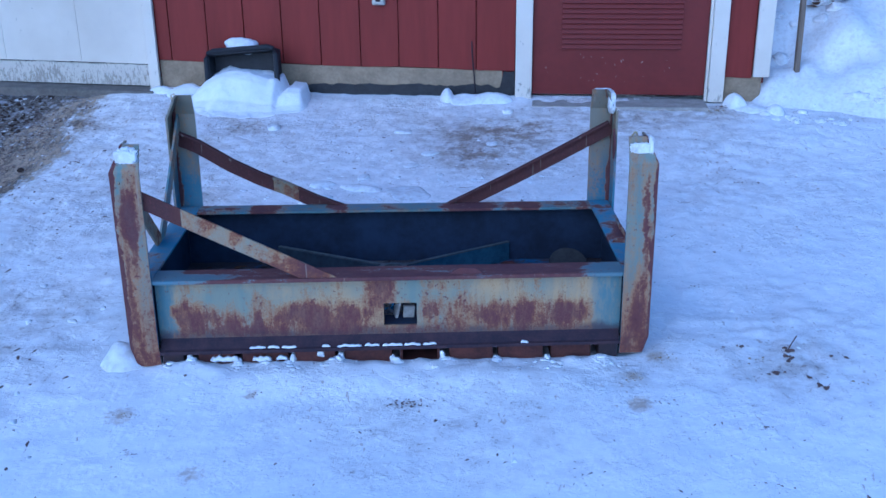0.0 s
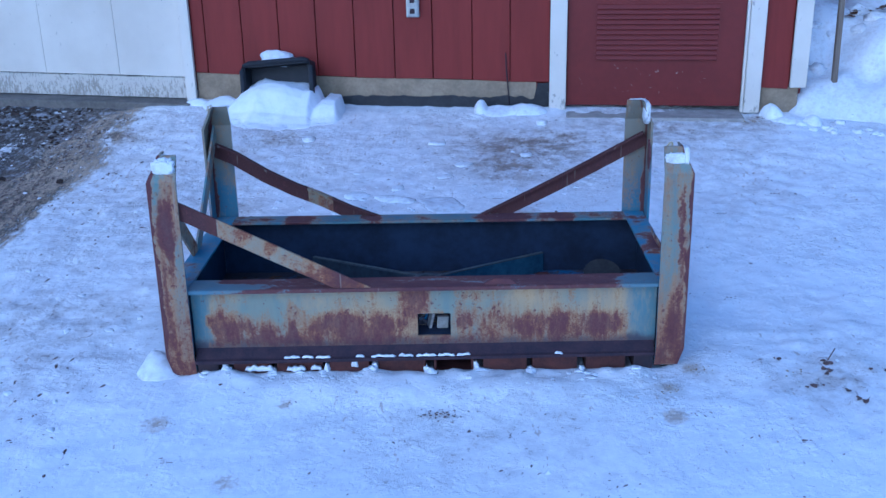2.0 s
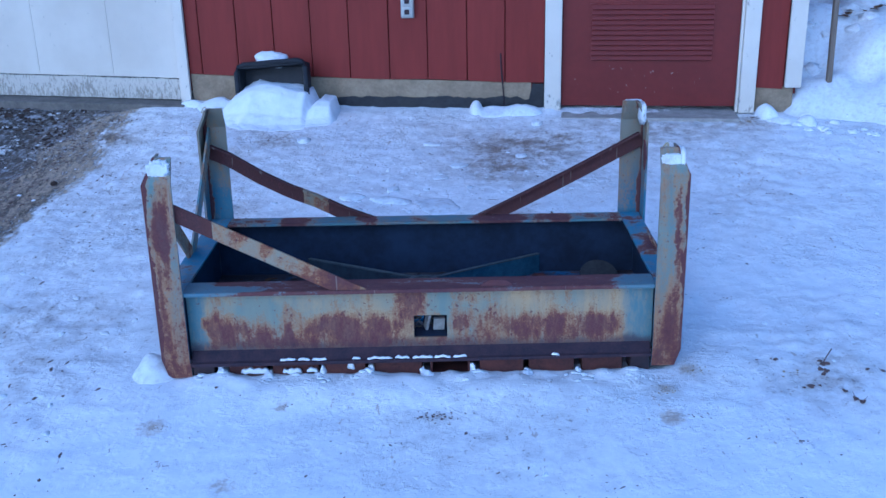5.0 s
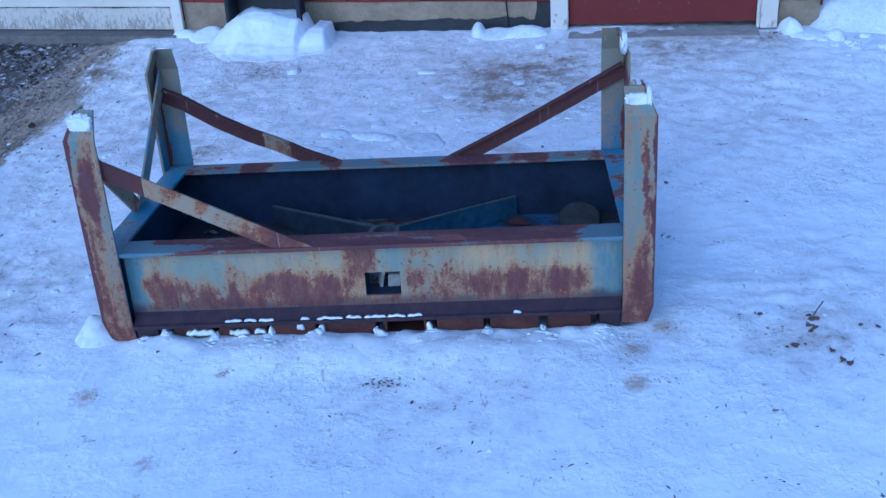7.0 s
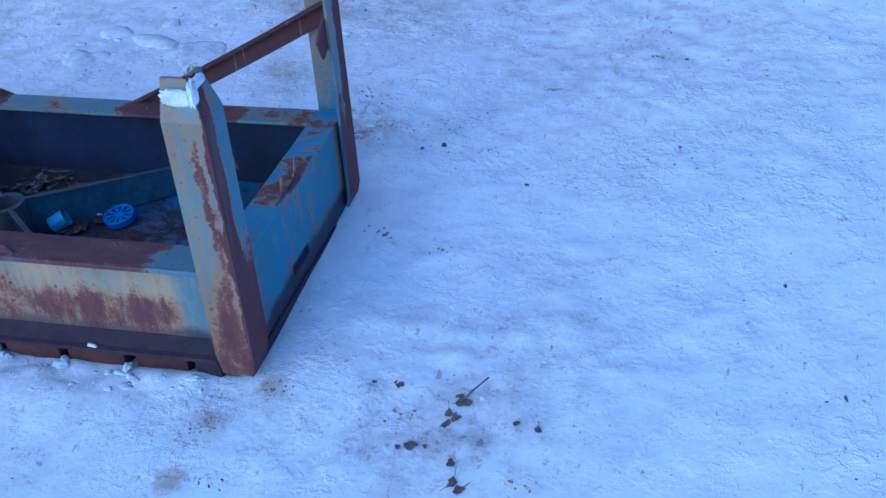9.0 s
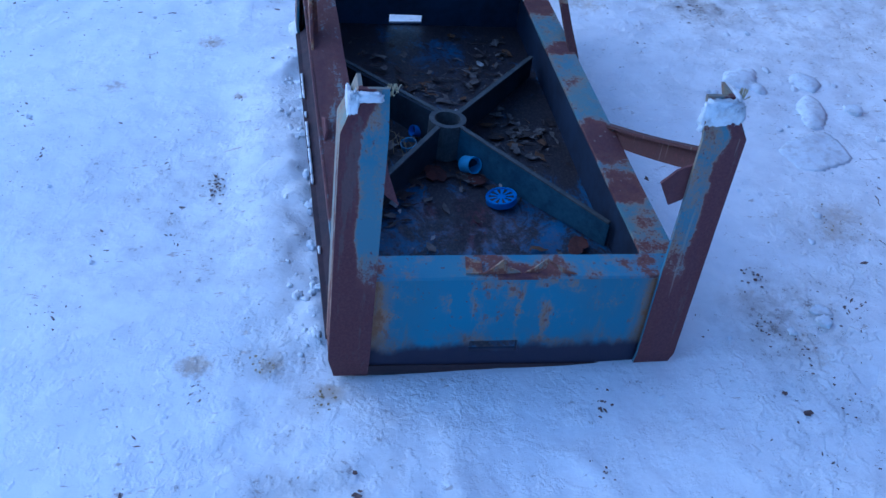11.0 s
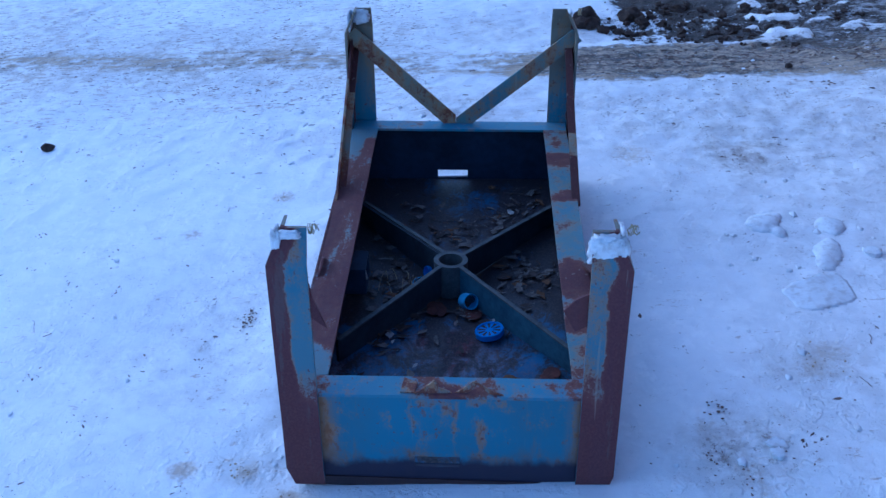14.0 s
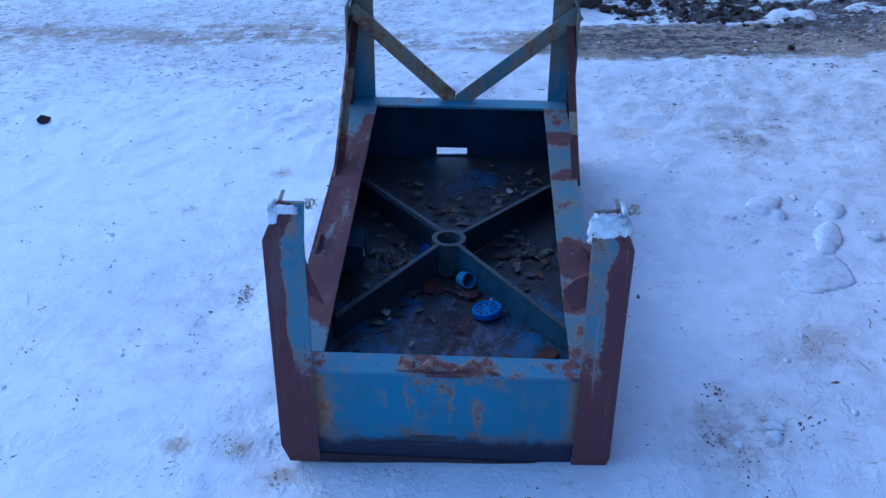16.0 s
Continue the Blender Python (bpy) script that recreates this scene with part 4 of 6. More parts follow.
def snow_heap(label, lumps, material=SNOW, group="", edge=0.75):
    """A drift as one sheet, domed over each of its lumps, its edges buried in the ground."""
    x0 = min(q[0] - q[3] for q in lumps) - 0.03
    x1 = max(q[0] + q[3] for q in lumps) + 0.03
    y0 = min(q[1] - q[4] for q in lumps) - 0.03
    y1 = max(q[1] + q[4] for q in lumps) + 0.03
    step = 0.008
    hx, hy = np.meshgrid(np.arange(x0, x1, step), np.arange(y0, y1, step))
    gr = ground_z(hx, hy)
    up = np.zeros_like(hx)
    wx, wy = hx + 0.09 * wavy(hx, hy, 6.0, 71, 2), hy + 0.09 * wavy(hx, hy, 6.0, 83, 2)
    for x, y, dz, sx, sy, sz in lumps:
        d = ((wx - x) / sx) ** 2 + ((wy - y) / sy) ** 2
        dome = (dz + sz) * np.clip(1 - d, 0, 1) ** edge
        up = np.maximum(up, dome) + 0.2 * np.minimum(up, dome)
    lumpy = (0.034 * wavy(hx, hy, 13.0, 77, 3) + 0.014 * wavy(hx, hy, 36.0, 79, 2)) * smooth(up, 0.0, 0.04)
    hz = np.where(up > 0.002, gr + up + lumpy * (0.3 + 5 * np.clip(up, 0, 0.12)), gr - 0.05)
    return tagged(sheet("snow_drift", hx, hy, hz, material), label, "snow", group, "stuff")


def sheet(name, sx, sy, sz, material):
    me = bpy.data.meshes.new(name)
    ny, nx = sx.shape
    idx = np.arange(nx * ny).reshape(ny, nx)
    faces = np.stack((idx[:-1, :-1], idx[:-1, 1:], idx[1:, 1:], idx[1:, :-1]), -1).reshape(-1, 4)
    me.from_pydata(np.stack((sx, sy, sz), -1).reshape(-1, 3).tolist(), [], faces.tolist())
    me.polygons.foreach_set("use_smooth", [True] * len(me.polygons))
    me.materials.append(material)
    return new(name, me)


def w2(s, off):
    p = WALL @ Vector((s, off, 0))
    return p.x, p.y


def tub_heap():
    """A shovelled block of snow before the tub: a level crest, a broken step and a rounded front."""
    hs, ho = np.meshgrid(np.arange(-1.75, -0.98, 0.006), np.arange(-0.72, -0.05, 0.006))
    ws = hs + 0.04 * wavy(hs, ho, 7.0, 71, 2)
    c, d = math.cos(radians(-6.2)), math.sin(radians(-6.2))
    hx, hy = 0.558 + hs * c - ho * d, 5.69 + hs * d + ho * c
    ground = ground_z(hx, hy)
    crest = np.interp(ws, (-1.62, -1.57, -1.54, -1.48, -1.44, -1.30, -1.17, -1.145, -1.11, -1.05, -1.03), (0.19, 0.235, 0.265, 0.300, 0.315, 0.300, 0.272, 0.205, 0.232, 0.225, 0.16))
    toe = np.interp(ws, (-1.66, -1.55, -1.45, -1.30, -1.15, -1.00), (-0.34, -0.40, -0.47, -0.49, -0.42, -0.29))
    f = np.clip((-0.20 - ho - 0.06 * wavy(hx, hy, 5.0, 83, 2)) / (-0.20 - toe), 0, 1)
    # a shelf that breaks off a third of the way down and then runs out gently
    fall = np.interp(f, (0.0, 0.20, 0.34, 0.48, 0.70, 1.0), (1.0, 0.84, 0.58, 0.28, 0.08, 0.0))
    up = (crest - ground) * fall * smooth(ws, -1.66, -1.57) * smooth(-ws, 1.01, 1.05)
    rough = (0.030 * wavy(hx, hy, 9.0, 77, 3) + 0.008 * wavy(hx, hy, 34.0, 79, 2)) * smooth(up, 0.0, 0.08)
    hz = np.where(up > 0.003, ground + up + rough - 0.003, ground - 0.02)
    return tagged(sheet("snow_drift", hx, hy, hz, SNOW), "block of shovelled snow heaped before the tub", "snow", kind="stuff")


tub_heap()
bm = bmesh.new()
lump(bm, (0, 0, 0), (0.088, 0.045, 0.042), 0.22, 4, 2.0)
tagged(part("snow_patch", bm, DIRTY_SNOW, smooth=True, at=pose(*on_wall(-1.375, -0.038, 0.405), 0, 8, 0)), "cap of snow on the tub's upper edge", "snow")
snow_heap("low ridge of snow at the foundation", [(*w2(-0.36, -0.05), 0.0, 0.04, 0.06, 0.055), (*w2(-0.25, -0.06), 0.0, 0.12, 0.07, 0.026), (*w2(-0.12, -0.06), 0.0, 0.12, 0.06, 0.042)], BANK_SNOW)
snow_heap("low drift of snow beside the corner block", [(*w2(1.08, -0.04), 0.0, 0.06, 0.07, 0.07), (*w2(1.15, -0.10), 0.0, 0.09, 0.07, 0.022), (*w2(1.25, -0.15), 0.0, 0.055, 0.05, 0.04)], BANK_SNOW)
snow_heap("snow drifted at the garage casing", [(*w2(-1.80, -0.07), 0.0, 0.08, 0.06, 0.03), (*w2(-1.64, -0.10), 0.0, 0.13, 0.11, 0.045)], edge=1.3)


def slab(label, x, y, size, turn, seed, material=TROD_SNOW, group="snow slabs"):
    """A broken flat plate with a cornered outline and crumbled edges."""
    r = random.Random(seed)
    k = r.randint(5, 7)
    corners = [(math.tau * (i + r.uniform(-0.3, 0.3)) / k, r.uniform(0.75, 1.1)) for i in range(k)]
    bm = bmesh.new()
    bmesh.ops.create_icosphere(bm, subdivisions=4 if size[0] > 0.05 else 3, radius=1)
    for v in bm.verts:
        a, rad = math.atan2(v.co.y, v.co.x) % math.tau, math.hypot(v.co.x, v.co.y)
        best = 9.0
        for (a0, r0), (a1, r1) in zip(corners, corners[1:] + corners[:1]):
            p, q = Vector((r0 * math.cos(a0), r0 * math.sin(a0))), Vector((r1 * math.cos(a1), r1 * math.sin(a1)))
            nrm = Vector((q.y - p.y, p.x - q.x)).normalized()
            c = nrm.dot(Vector((math.cos(a), math.sin(a))))
            if c > 0.05:
                best = min(best, nrm.dot(p) / c)
        rr = best * min(1.0, rad * 1.25) * (1 + 0.16 * noise.fractal(v.co * 3 + Vector((seed, 0, 0)), 1.0, 2.0, 3))
        zz = math.tanh(v.co.z * 2.2) * (1 + 0.5 * noise.fractal(v.co * 2.6 + Vector((0, seed, 0)), 1.0, 2.0, 3))
        v.co = Vector((rr * math.cos(a) * size[0], rr * math.sin(a) * size[1], max(zz, -0.6) * size[2] * 0.6))
    tilt = r.uniform(-3, 3)
    return tagged(part("snow_slab", bm, material, smooth=True, at=pose(x, y, gz(x, y) - size[2] * 0.05, tilt, -tilt, turn)), label, "snow", group)


SL = "broken slab of packed snow lying on the ground"
for i, (x, y, a, b, c, r) in enumerate(((0.645, 4.155, 0.020, 0.018, 0.016, 0), (0.61, 4.16, 0.028, 0.022, 0.010, 50), (0.042, 4.743, 0.04, 0.025, 0.012, 20), (0.12, 4.9, 0.045, 0.03, 0.015, 5), (0.40, 5.0, 0.03, 0.03, 0.02, 0), (0.0, 5.2, 0.05, 0.03, 0.012, 0), (-0.15, 4.6, 0.03, 0.03, 0.02, 0), (0.50, 5.45, 0.03, 0.03, 0.03, 0), (-0.60, 5.25, 0.035, 0.03, 0.03, 0))):
    slab(SL, x, y, (a, b, c), r, i * 1.7)

snow_heap("broad broken plate of packed snow on the ground", [(0.035, 4.41, 0.0, 0.105, 0.125, 0.007), (0.085, 4.37, 0.0, 0.07, 0.09, 0.005), (-0.02, 4.46, 0.0, 0.07, 0.07, 0.005)], TROD_SNOW, edge=1.2)
snow_heap("low lumps of packed snow on the ground", [(-0.14, 4.49, 0.0, 0.085, 0.05, 0.012), (-0.11, 4.47, 0.0, 0.04, 0.035, 0.014)], TROD_SNOW, edge=1.15)
snow_heap("rounded lump of packed snow on the ground", [(-0.34, 4.345, 0.0, 0.065, 0.06, 0.015), (-0.28, 4.375, 0.0, 0.03, 0.025, 0.012)], TROD_SNOW, edge=1.15)
snow_heap("low lump of packed snow trodden into the ground", [(-0.28, 4.52, 0.0, 0.06, 0.05, 0.014)], TROD_SNOW, edge=1.15)

# ---- the rusty steel rack ----
RACK = pose(0.003, 3.468, 0.006, -1.3, 0, 0)
rack = thing("steel_rack", "rusty blue steel box rack with corner posts, standing on snow", "rack", RACK)
HX, HY, HR = 0.711, 0.345, 0.335  # heels of the posts: across, front, rear


def frame_plate(bm, axis, at, thick, a0, a1, z0, z1, h0, h1, k0, k1):
    """An upright plate with one rectangular opening; axis: 0 for a plate across x, 1 across y."""
    loops = []
    for d in (at, at + thick):
        for c in (((a0, z0), (a1, z0), (a1, z1), (a0, z1)), ((h0, k0), (h1, k0), (h1, k1), (h0, k1))):
            loops.append([bm.verts.new((a, d, z) if axis else (d, a, z)) for a, z in c])
    o0, i0, o1, i1 = loops
    for p, q in ((o0, i0), (o1, i1), (o0, o1), (i0, i1)):
        for j in range(4):
            bm.faces.new((p[j], p[(j + 1) % 4], q[(j + 1) % 4], q[j]))
    return bm


web = part("front_panel", frame_plate(bmesh.new(), 1, -0.308, 0.007, -0.636, 0.636, 0.03, 0.236, -0.018, 0.073, 0.088, 0.154), FRONT, rack, "faded blue front panel with large rust stains")
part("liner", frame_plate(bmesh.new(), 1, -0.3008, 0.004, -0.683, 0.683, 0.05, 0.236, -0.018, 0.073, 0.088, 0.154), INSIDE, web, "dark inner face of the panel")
bm = bmesh.new()
for a in ((-0.022, -0.018, 0.084, 0.158), (0.073, 0.077, 0.084, 0.158), (-0.018, 0.073, 0.084, 0.088), (-0.018, 0.073, 0.154, 0.158)):
    box(bm, a[0], a[1], -0.296, -0.235, a[2], a[3])
part("sleeve", bm, INSIDE, web, "short steel sleeve behind the opening")
back = part("back_panel", box(bmesh.new(), -0.636, 0.636, 0.301, 0.308, 0.03, 0.236), FRONT, rack)
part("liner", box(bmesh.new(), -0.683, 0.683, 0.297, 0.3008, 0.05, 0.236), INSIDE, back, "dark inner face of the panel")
for sx in (-1, 1):
    x = 0.688 * sx
    t = 0.007 * sx
    ends = part("end_panel", frame_plate(bmesh.new(), 0, x, t, -0.300, 0.300, 0.004, 0.236, -0.078, 0.016, 0.056, 0.081), END, rack, "blue end panel with a slot near its foot")
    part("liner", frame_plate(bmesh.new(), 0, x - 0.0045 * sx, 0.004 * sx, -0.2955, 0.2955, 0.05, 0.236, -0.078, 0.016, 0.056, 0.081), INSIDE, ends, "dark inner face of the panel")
    bm = bmesh.new()
    box(bm, x + 0.0075 * sx, x + 0.011 * sx, -0.292, 0.292, 0.002, 0.026, 0.001)
    part("sill", bm, DARK, ends, "dark rusted lower edge")


def rim_bar(bm, x0, x1, y0, y1):
    """A flat rim strip of many short pieces, so that its edge wavers as beaten steel does."""
    v0 = len(bm.verts)
    n = 24
    along = 0 if x1 - x0 > y1 - y0 else 1
    prev = None
    for i in range(n + 1):
        f = i / n
        w = 0.0016 * noise.noise(Vector((x0 * 3 + f * 9, y0 * 7, 2.0)))
        if along == 0:
            x = x0 + (x1 - x0) * f
            c = [(x, y0 + w, 0.2362), (x, y1 + w, 0.2362), (x, y1 + w, 0.2435), (x, y0 + w, 0.2435)]
        else:
            y = y0 + (y1 - y0) * f
            c = [(x0 + w, y, 0.2362), (x1 + w, y, 0.2362), (x1 + w, y, 0.2435), (x0 + w, y, 0.2435)]
        row = [bm.verts.new(p) for p in c]
        if prev:
            for j in range(4):
                bm.faces.new((prev[j], prev[(j + 1) % 4], row[(j + 1) % 4], row[j]))
        else:
            bm.faces.new(row[::-1])
        prev = row
    bm.faces.new(prev)
    return bm


part("rim", rim_bar(bmesh.new(), -0.636, 0.636, -0.333, -0.257), FRONT_RIM, rack, "flat rusted rim strip")
part("rim", rim_bar(bmesh.new(), -0.636, 0.636, 0.244, 0.314), REAR_RIM, rack, "flat blue rim strip, chipped to rust")
part("rim", rim_bar(bmesh.new(), 0.637, 0.700, -0.290, 0.290), RIM_BLUE, rack, "flat blue rim strip, chipped to rust")
part("rim", rim_bar(bmesh.new(), -0.700, -0.637, -0.290, 0.290), RIM_BLUE, rack, "flat blue rim strip, chipped to rust")
for x0, x1 in ((-0.700, -0.637), (0.637, 0.700)):
    for y0, y1 in ((-0.333, -0.2905), (0.2905, 0.314)):
        part("rim_corner", box(bmesh.new(), x0, x1, y0, y1, 0.2362, 0.2435), RIM_BLUE, rack)
part("lip", box(bmesh.new(), -0.634, 0.634, -0.3395, -0.3335, 0.2325, 0.2432, 0.0015), FRONT_RIM, rack, "rusted front lip of the rim")

# foot ledge below the front panel and the corrugated deck under the floor
bm = bmesh.new()
sec = [(-0.3085, 0.064), (-0.3085, 0.056), (-0.330, 0.034), (-0.345, 0.034), (-0.345, 0.042), (-0.334, 0.044)]
a = [bm.verts.new((-0.632, y, z)) for y, z in sec]
b = [bm.verts.new((0.632, y, z)) for y, z in sec]
for j in range(6):
    bm.faces.new((a[j], a[(j + 1) % 6], b[(j + 1) % 6], b[j]))
bm.faces.new(a[::-1])
bm.faces.new(b)
part("ledge", bm, plain("dark_rusted_ledge", (0.020, 0.017, 0.028), (0.058, 0.032, 0.040), 22, 0.85, 0.4), rack, "dark rusted ledge under the front panel")
ribs = ((-0.630, -0.572), (-0.533, -0.432), (-0.413, -0.284), (-0.266, -0.154), (-0.130, 0.002), (0.025, 0.134), (0.161, 0.282), (0.298, 0.422), (0.445, 0.556), (0.577, 0.630))
deck = part("deck", box(bmesh.new(), -0.685, 0.685, -0.300, 0.300, 0.036, 0.044), DARK, rack, "corrugated steel deck under the floor")
for i, (a, b) in enumerate(ribs):
    bm = bmesh.new()
    if i == 5:
        for q in ((a, a + 0.006, -0.02, 0.0355), (b - 0.006, b, -0.02, 0.0355), (a + 0.006, b - 0.006, -0.02, -0.014)):
            box(bm, q[0], q[1], -0.332, 0.30, q[2], q[3])
    else:
        box(bm, a, b, -0.332 + 0.004 * (i % 3), 0.30, -0.02, 0.0355, 0.004)
    part("rib", bm, DECK if i not in (0, 9) else DARK, deck)
part("floor_plate", box(bmesh.new(), -0.684, 0.684, -0.2965, 0.2965, 0.0445, 0.052), steel("stained_floor_paint", (0.042, 0.125, 0.26), (0.036, 0.075, 0.15), 0.20, 5.0, 12.0, light=0.0, halo=0.35, dull=0.1, where="floor", wear=((0.275, -0.045, 0.10, 0.08, 0.20), (0.22, 0.02, 0.07, 0.04, 0.12), (0.36, 0.03, 0.06, 0.06, 0.10), (-0.3, 0.03, 0.12, 0.08, 0.10)), plane=(0, 1)), rack, "stained blue and rusty floor plate")

# posts: angle sections with the head and foot turned in
def post(sx, sy):
    bm = bmesh.new()
    lay = bm.verts.layers.float.new("u")
    stations = [(0.0, 0.013), (0.055, 0.0), (0.12, 0.0), (0.25, 0.0), (0.40, 0.0), (0.548, 0.0), (0.594, 0.021), (0.614, 0.028)]
    T, Wd = 0.007, 0.077
    hy = HY if sy < 0 else HR
    cols = [0, 0.012, 0.03, 0.05, Wd]
    for end in (0, 1):
        outer, inner = [], []
        for z, inset in stations:
            o, q = [], []
            for c in cols:
                u = inset + c * (Wd - inset) / Wd
                w = 0.0015 * noise.noise(Vector((z * 8, c * 20, sx + 2 * sy)))
                for dst, d in ((o, inset + w), (q, inset + T + w)):
                    uu = max(u, inset + (T if (dst is q) else 0)) if end == 0 else max(u, inset + T * (1 if dst is q else 0))
                    xy = (HX - uu, hy - d) if end == 0 else (HX - d, hy - uu)
                    v = bm.verts.new((sx * xy[0], sy * xy[1], z))
                    v[lay] = c
                    dst.append(v)
            outer.append(o)
            inner.append(q)
        n, k = len(stations), len(cols)
        for grid, mi in ((outer, end), (inner, 2)):
            for i in range(n - 1):
                for j in range(k - 1):
                    f = bm.faces.new((grid[i][j], grid[i][j + 1], grid[i + 1][j + 1], grid[i + 1][j]))
                    f.material_index = mi
        for i in range(n - 1):
            f = bm.faces.new((outer[i][k - 1], inner[i][k - 1], inner[i + 1][k - 1], outer[i + 1][k - 1]))
            f.material_index = 2
        for i in (0, n - 1):
            for j in range(k - 1):
                f = bm.faces.new((outer[i][j], outer[i][j + 1], inner[i][j + 1], inner[i][j]))
                f.material_index = 2
    return part("post", bm, [POST_FRONT, POST_END, POST_IN], rack, "rusty blue angle-iron corner post")


for sx in (-1, 1):
    for sy in (-1, 1):
        post(sx, sy)


def line_pts(a, b, n=10, sag=(0, 0, 0)):
    a, b, s = Vector(a), Vector(b), Vector(sag)
    return [tuple(a.lerp(b, i / n) + s * math.sin(math.pi * i / n)) for i in range(n + 1)]


RIMTOP = (0, 0, 0.2437)
bm = bent(bmesh.new(), line_pts((-0.700, -0.334, 0.4985), (-0.10, -0.334, 0.1985)), 0.044, 0.006, (0, 1, 0), 0.022)
part("brace", cut(cut(bm, RIMTOP, (0, 0, -1)), (-0.54, 0, 0), (-1, 0, 0)), BRACE_TAN, rack, "faded tan diagonal brace")
bm = bent(bmesh.new(), line_pts((-0.700, -0.334, 0.4985), (-0.10, -0.334, 0.1985)), 0.044, 0.006, (0, 1, 0), 0.022)
part("brace_end", cut(bm, (-0.5405, 0, 0), (1, 0, 0)), BRACE_RUST, rack, "dark rusted upper end of the brace")
pts = [(-0.700, 0.322, 0.474), (-0.632, 0.322, 0.444), (-0.53, 0.322, 0.380), (-0.44, 0.322, 0.334), (-0.354, 0.322, 0.299), (-0.264, 0.322, 0.255), (-0.16, 0.322, 0.215)]
for lo, hi, mt, lb in ((-0.9, -0.395, BRACE_RUST, "dark rusted bent diagonal brace"), (-0.3945, -0.315, BRACE_TAN, "faded stretch of the brace"), (-0.3145, 0.0, BRACE_RUST, "rusted foot of the brace")):
    bm = bent(bmesh.new(), pts, 0.046, 0.006, (0, -1, 0), 0.022)
    part("brace", cut(cut(cut(bm, (0, 0, 0.228), (0, 0, -1)), (hi, 0, 0), (1, 0, 0)), (lo, 0, 0), (-1, 0, 0)), mt, rack, lb)
bm = bent(bmesh.new(), line_pts((0.12, 0.322, 0.193), (0.700, 0.322, 0.490), 10, (0, 0, -0.006)), 0.046, 0.006, (0, -1, 0), 0.022)
part("brace", cut(bm, (0, 0, 0.228), (0, 0, -1)), BRACE_RUST, rack, "dark rusted diagonal brace")
# two braces of one end, meeting over the middle of the rim
bm = bent(bmesh.new(), line_pts((-0.684, -0.335, 0.536), (-0.684, 0.03, 0.19)), 0.046, 0.006, (-1, 0, 0), 0.0)
part("brace", cut(cut(bm, RIMTOP, (0, 0, -1)), (0, -0.022, 0), (0, 1, 0)), BRACE_TAN, rack, "faded blue-green diagonal brace")
bm = bent(bmesh.new(), line_pts((-0.684, 0.335, 0.532), (-0.684, -0.07, 0.19)), 0.046, 0.006, (-1, 0, 0), 0.0)
part("brace", cut(cut(bm, RIMTOP, (0, 0, -1)), (0, -0.021, 0), (0, -1, 0)), BRACE_BLUE, rack, "blue diagonal brace, rusted at its head")


def scrap(pts, normal, mt, label, thick=0.005):
    """A torn flat piece of plate, from its outline."""
    bm = bmesh.new()
    nn = Vector(normal).normalized() * thick
    a = [bm.verts.new(p) for p in pts]
    b = [bm.verts.new(Vector(p) + nn) for p in pts]
    k = len(pts)
    bm.faces.new(a)
    bm.faces.new(b[::-1])
    for j in range(k):
        bm.faces.new((a[j], b[j], b[(j + 1) % k], a[(j + 1) % k]))
    return part("torn_plate", bm, mt, rack, label)


STUB = steel("torn_stub_rust", (0.10, 0.17, 0.20), (0.20, 0.15, 0.10), 0.62, 26.0, 2.7, light=0.6, halo=1.0, dull=0.2)
TP = "torn rusty stub of a missing brace"
scrap([(0.700, -0.268, 0.505), (0.700, -0.262, 0.470), (0.698, -0.247, 0.425), (0.699, -0.240, 0.405), (0.701, -0.268, 0.430)], (1, 0, 0), POST_END, TP)
scrap([(0.698, 0.268, 0.495), (0.697, 0.235, 0.478), (0.695, 0.212, 0.450), (0.696, 0.236, 0.405), (0.699, 0.268, 0.425)], (1, 0, 0), RIM_RUST, TP)
ZR = 0.2437
scrap([(0.690, -0.080, ZR), (0.688, -0.066, ZR + 0.0043), (0.683, -0.048, ZR + 0.0158), (0.680, -0.036, ZR + 0.0259), (0.680, -0.030, ZR + 0.0216), (0.682, -0.026, ZR + 0.0086), (0.684, -0.012, ZR + 0.0050), (0.686, 0.000, ZR)], (1, 0.1, 0.1), STUB, TP, 0.004)
scrap([(0.686, 0.006, ZR), (0.684, 0.022, ZR + 0.0086), (0.679, 0.042, ZR + 0.0223), (0.678, 0.049, ZR + 0.0245), (0.679, 0.052, ZR + 0.0187), (0.684, 0.044, ZR + 0.0086), (0.686, 0.030, ZR)], (1, 0, 0.1), STUB, TP, 0.003)
scrap([(0.681, 0.047, ZR + 0.0245), (0.682, 0.053, ZR + 0.0223), (0.690, 0.086, ZR + 0.0058), (0.692, 0.104, ZR), (0.690, 0.080, ZR), (0.685, 0.058, ZR + 0.0130)], (1, 0, 0.1), STUB, TP, 0.004)
scrap([(0.644, -0.098, ZR), (0.692, -0.104, ZR), (0.693, -0.074, ZR), (0.660, -0.070, ZR)], (0, 0, 1), STUB, TP, 0.003)
scrap([(0.16, -0.33, 0.2445), (0.255, -0.33, 0.2445), (0.235, -0.325, 0.258), (0.195, -0.325, 0.261), (0.175, -0.325, 0.252)], (0, 1, 0), RIM_RUST, TP)

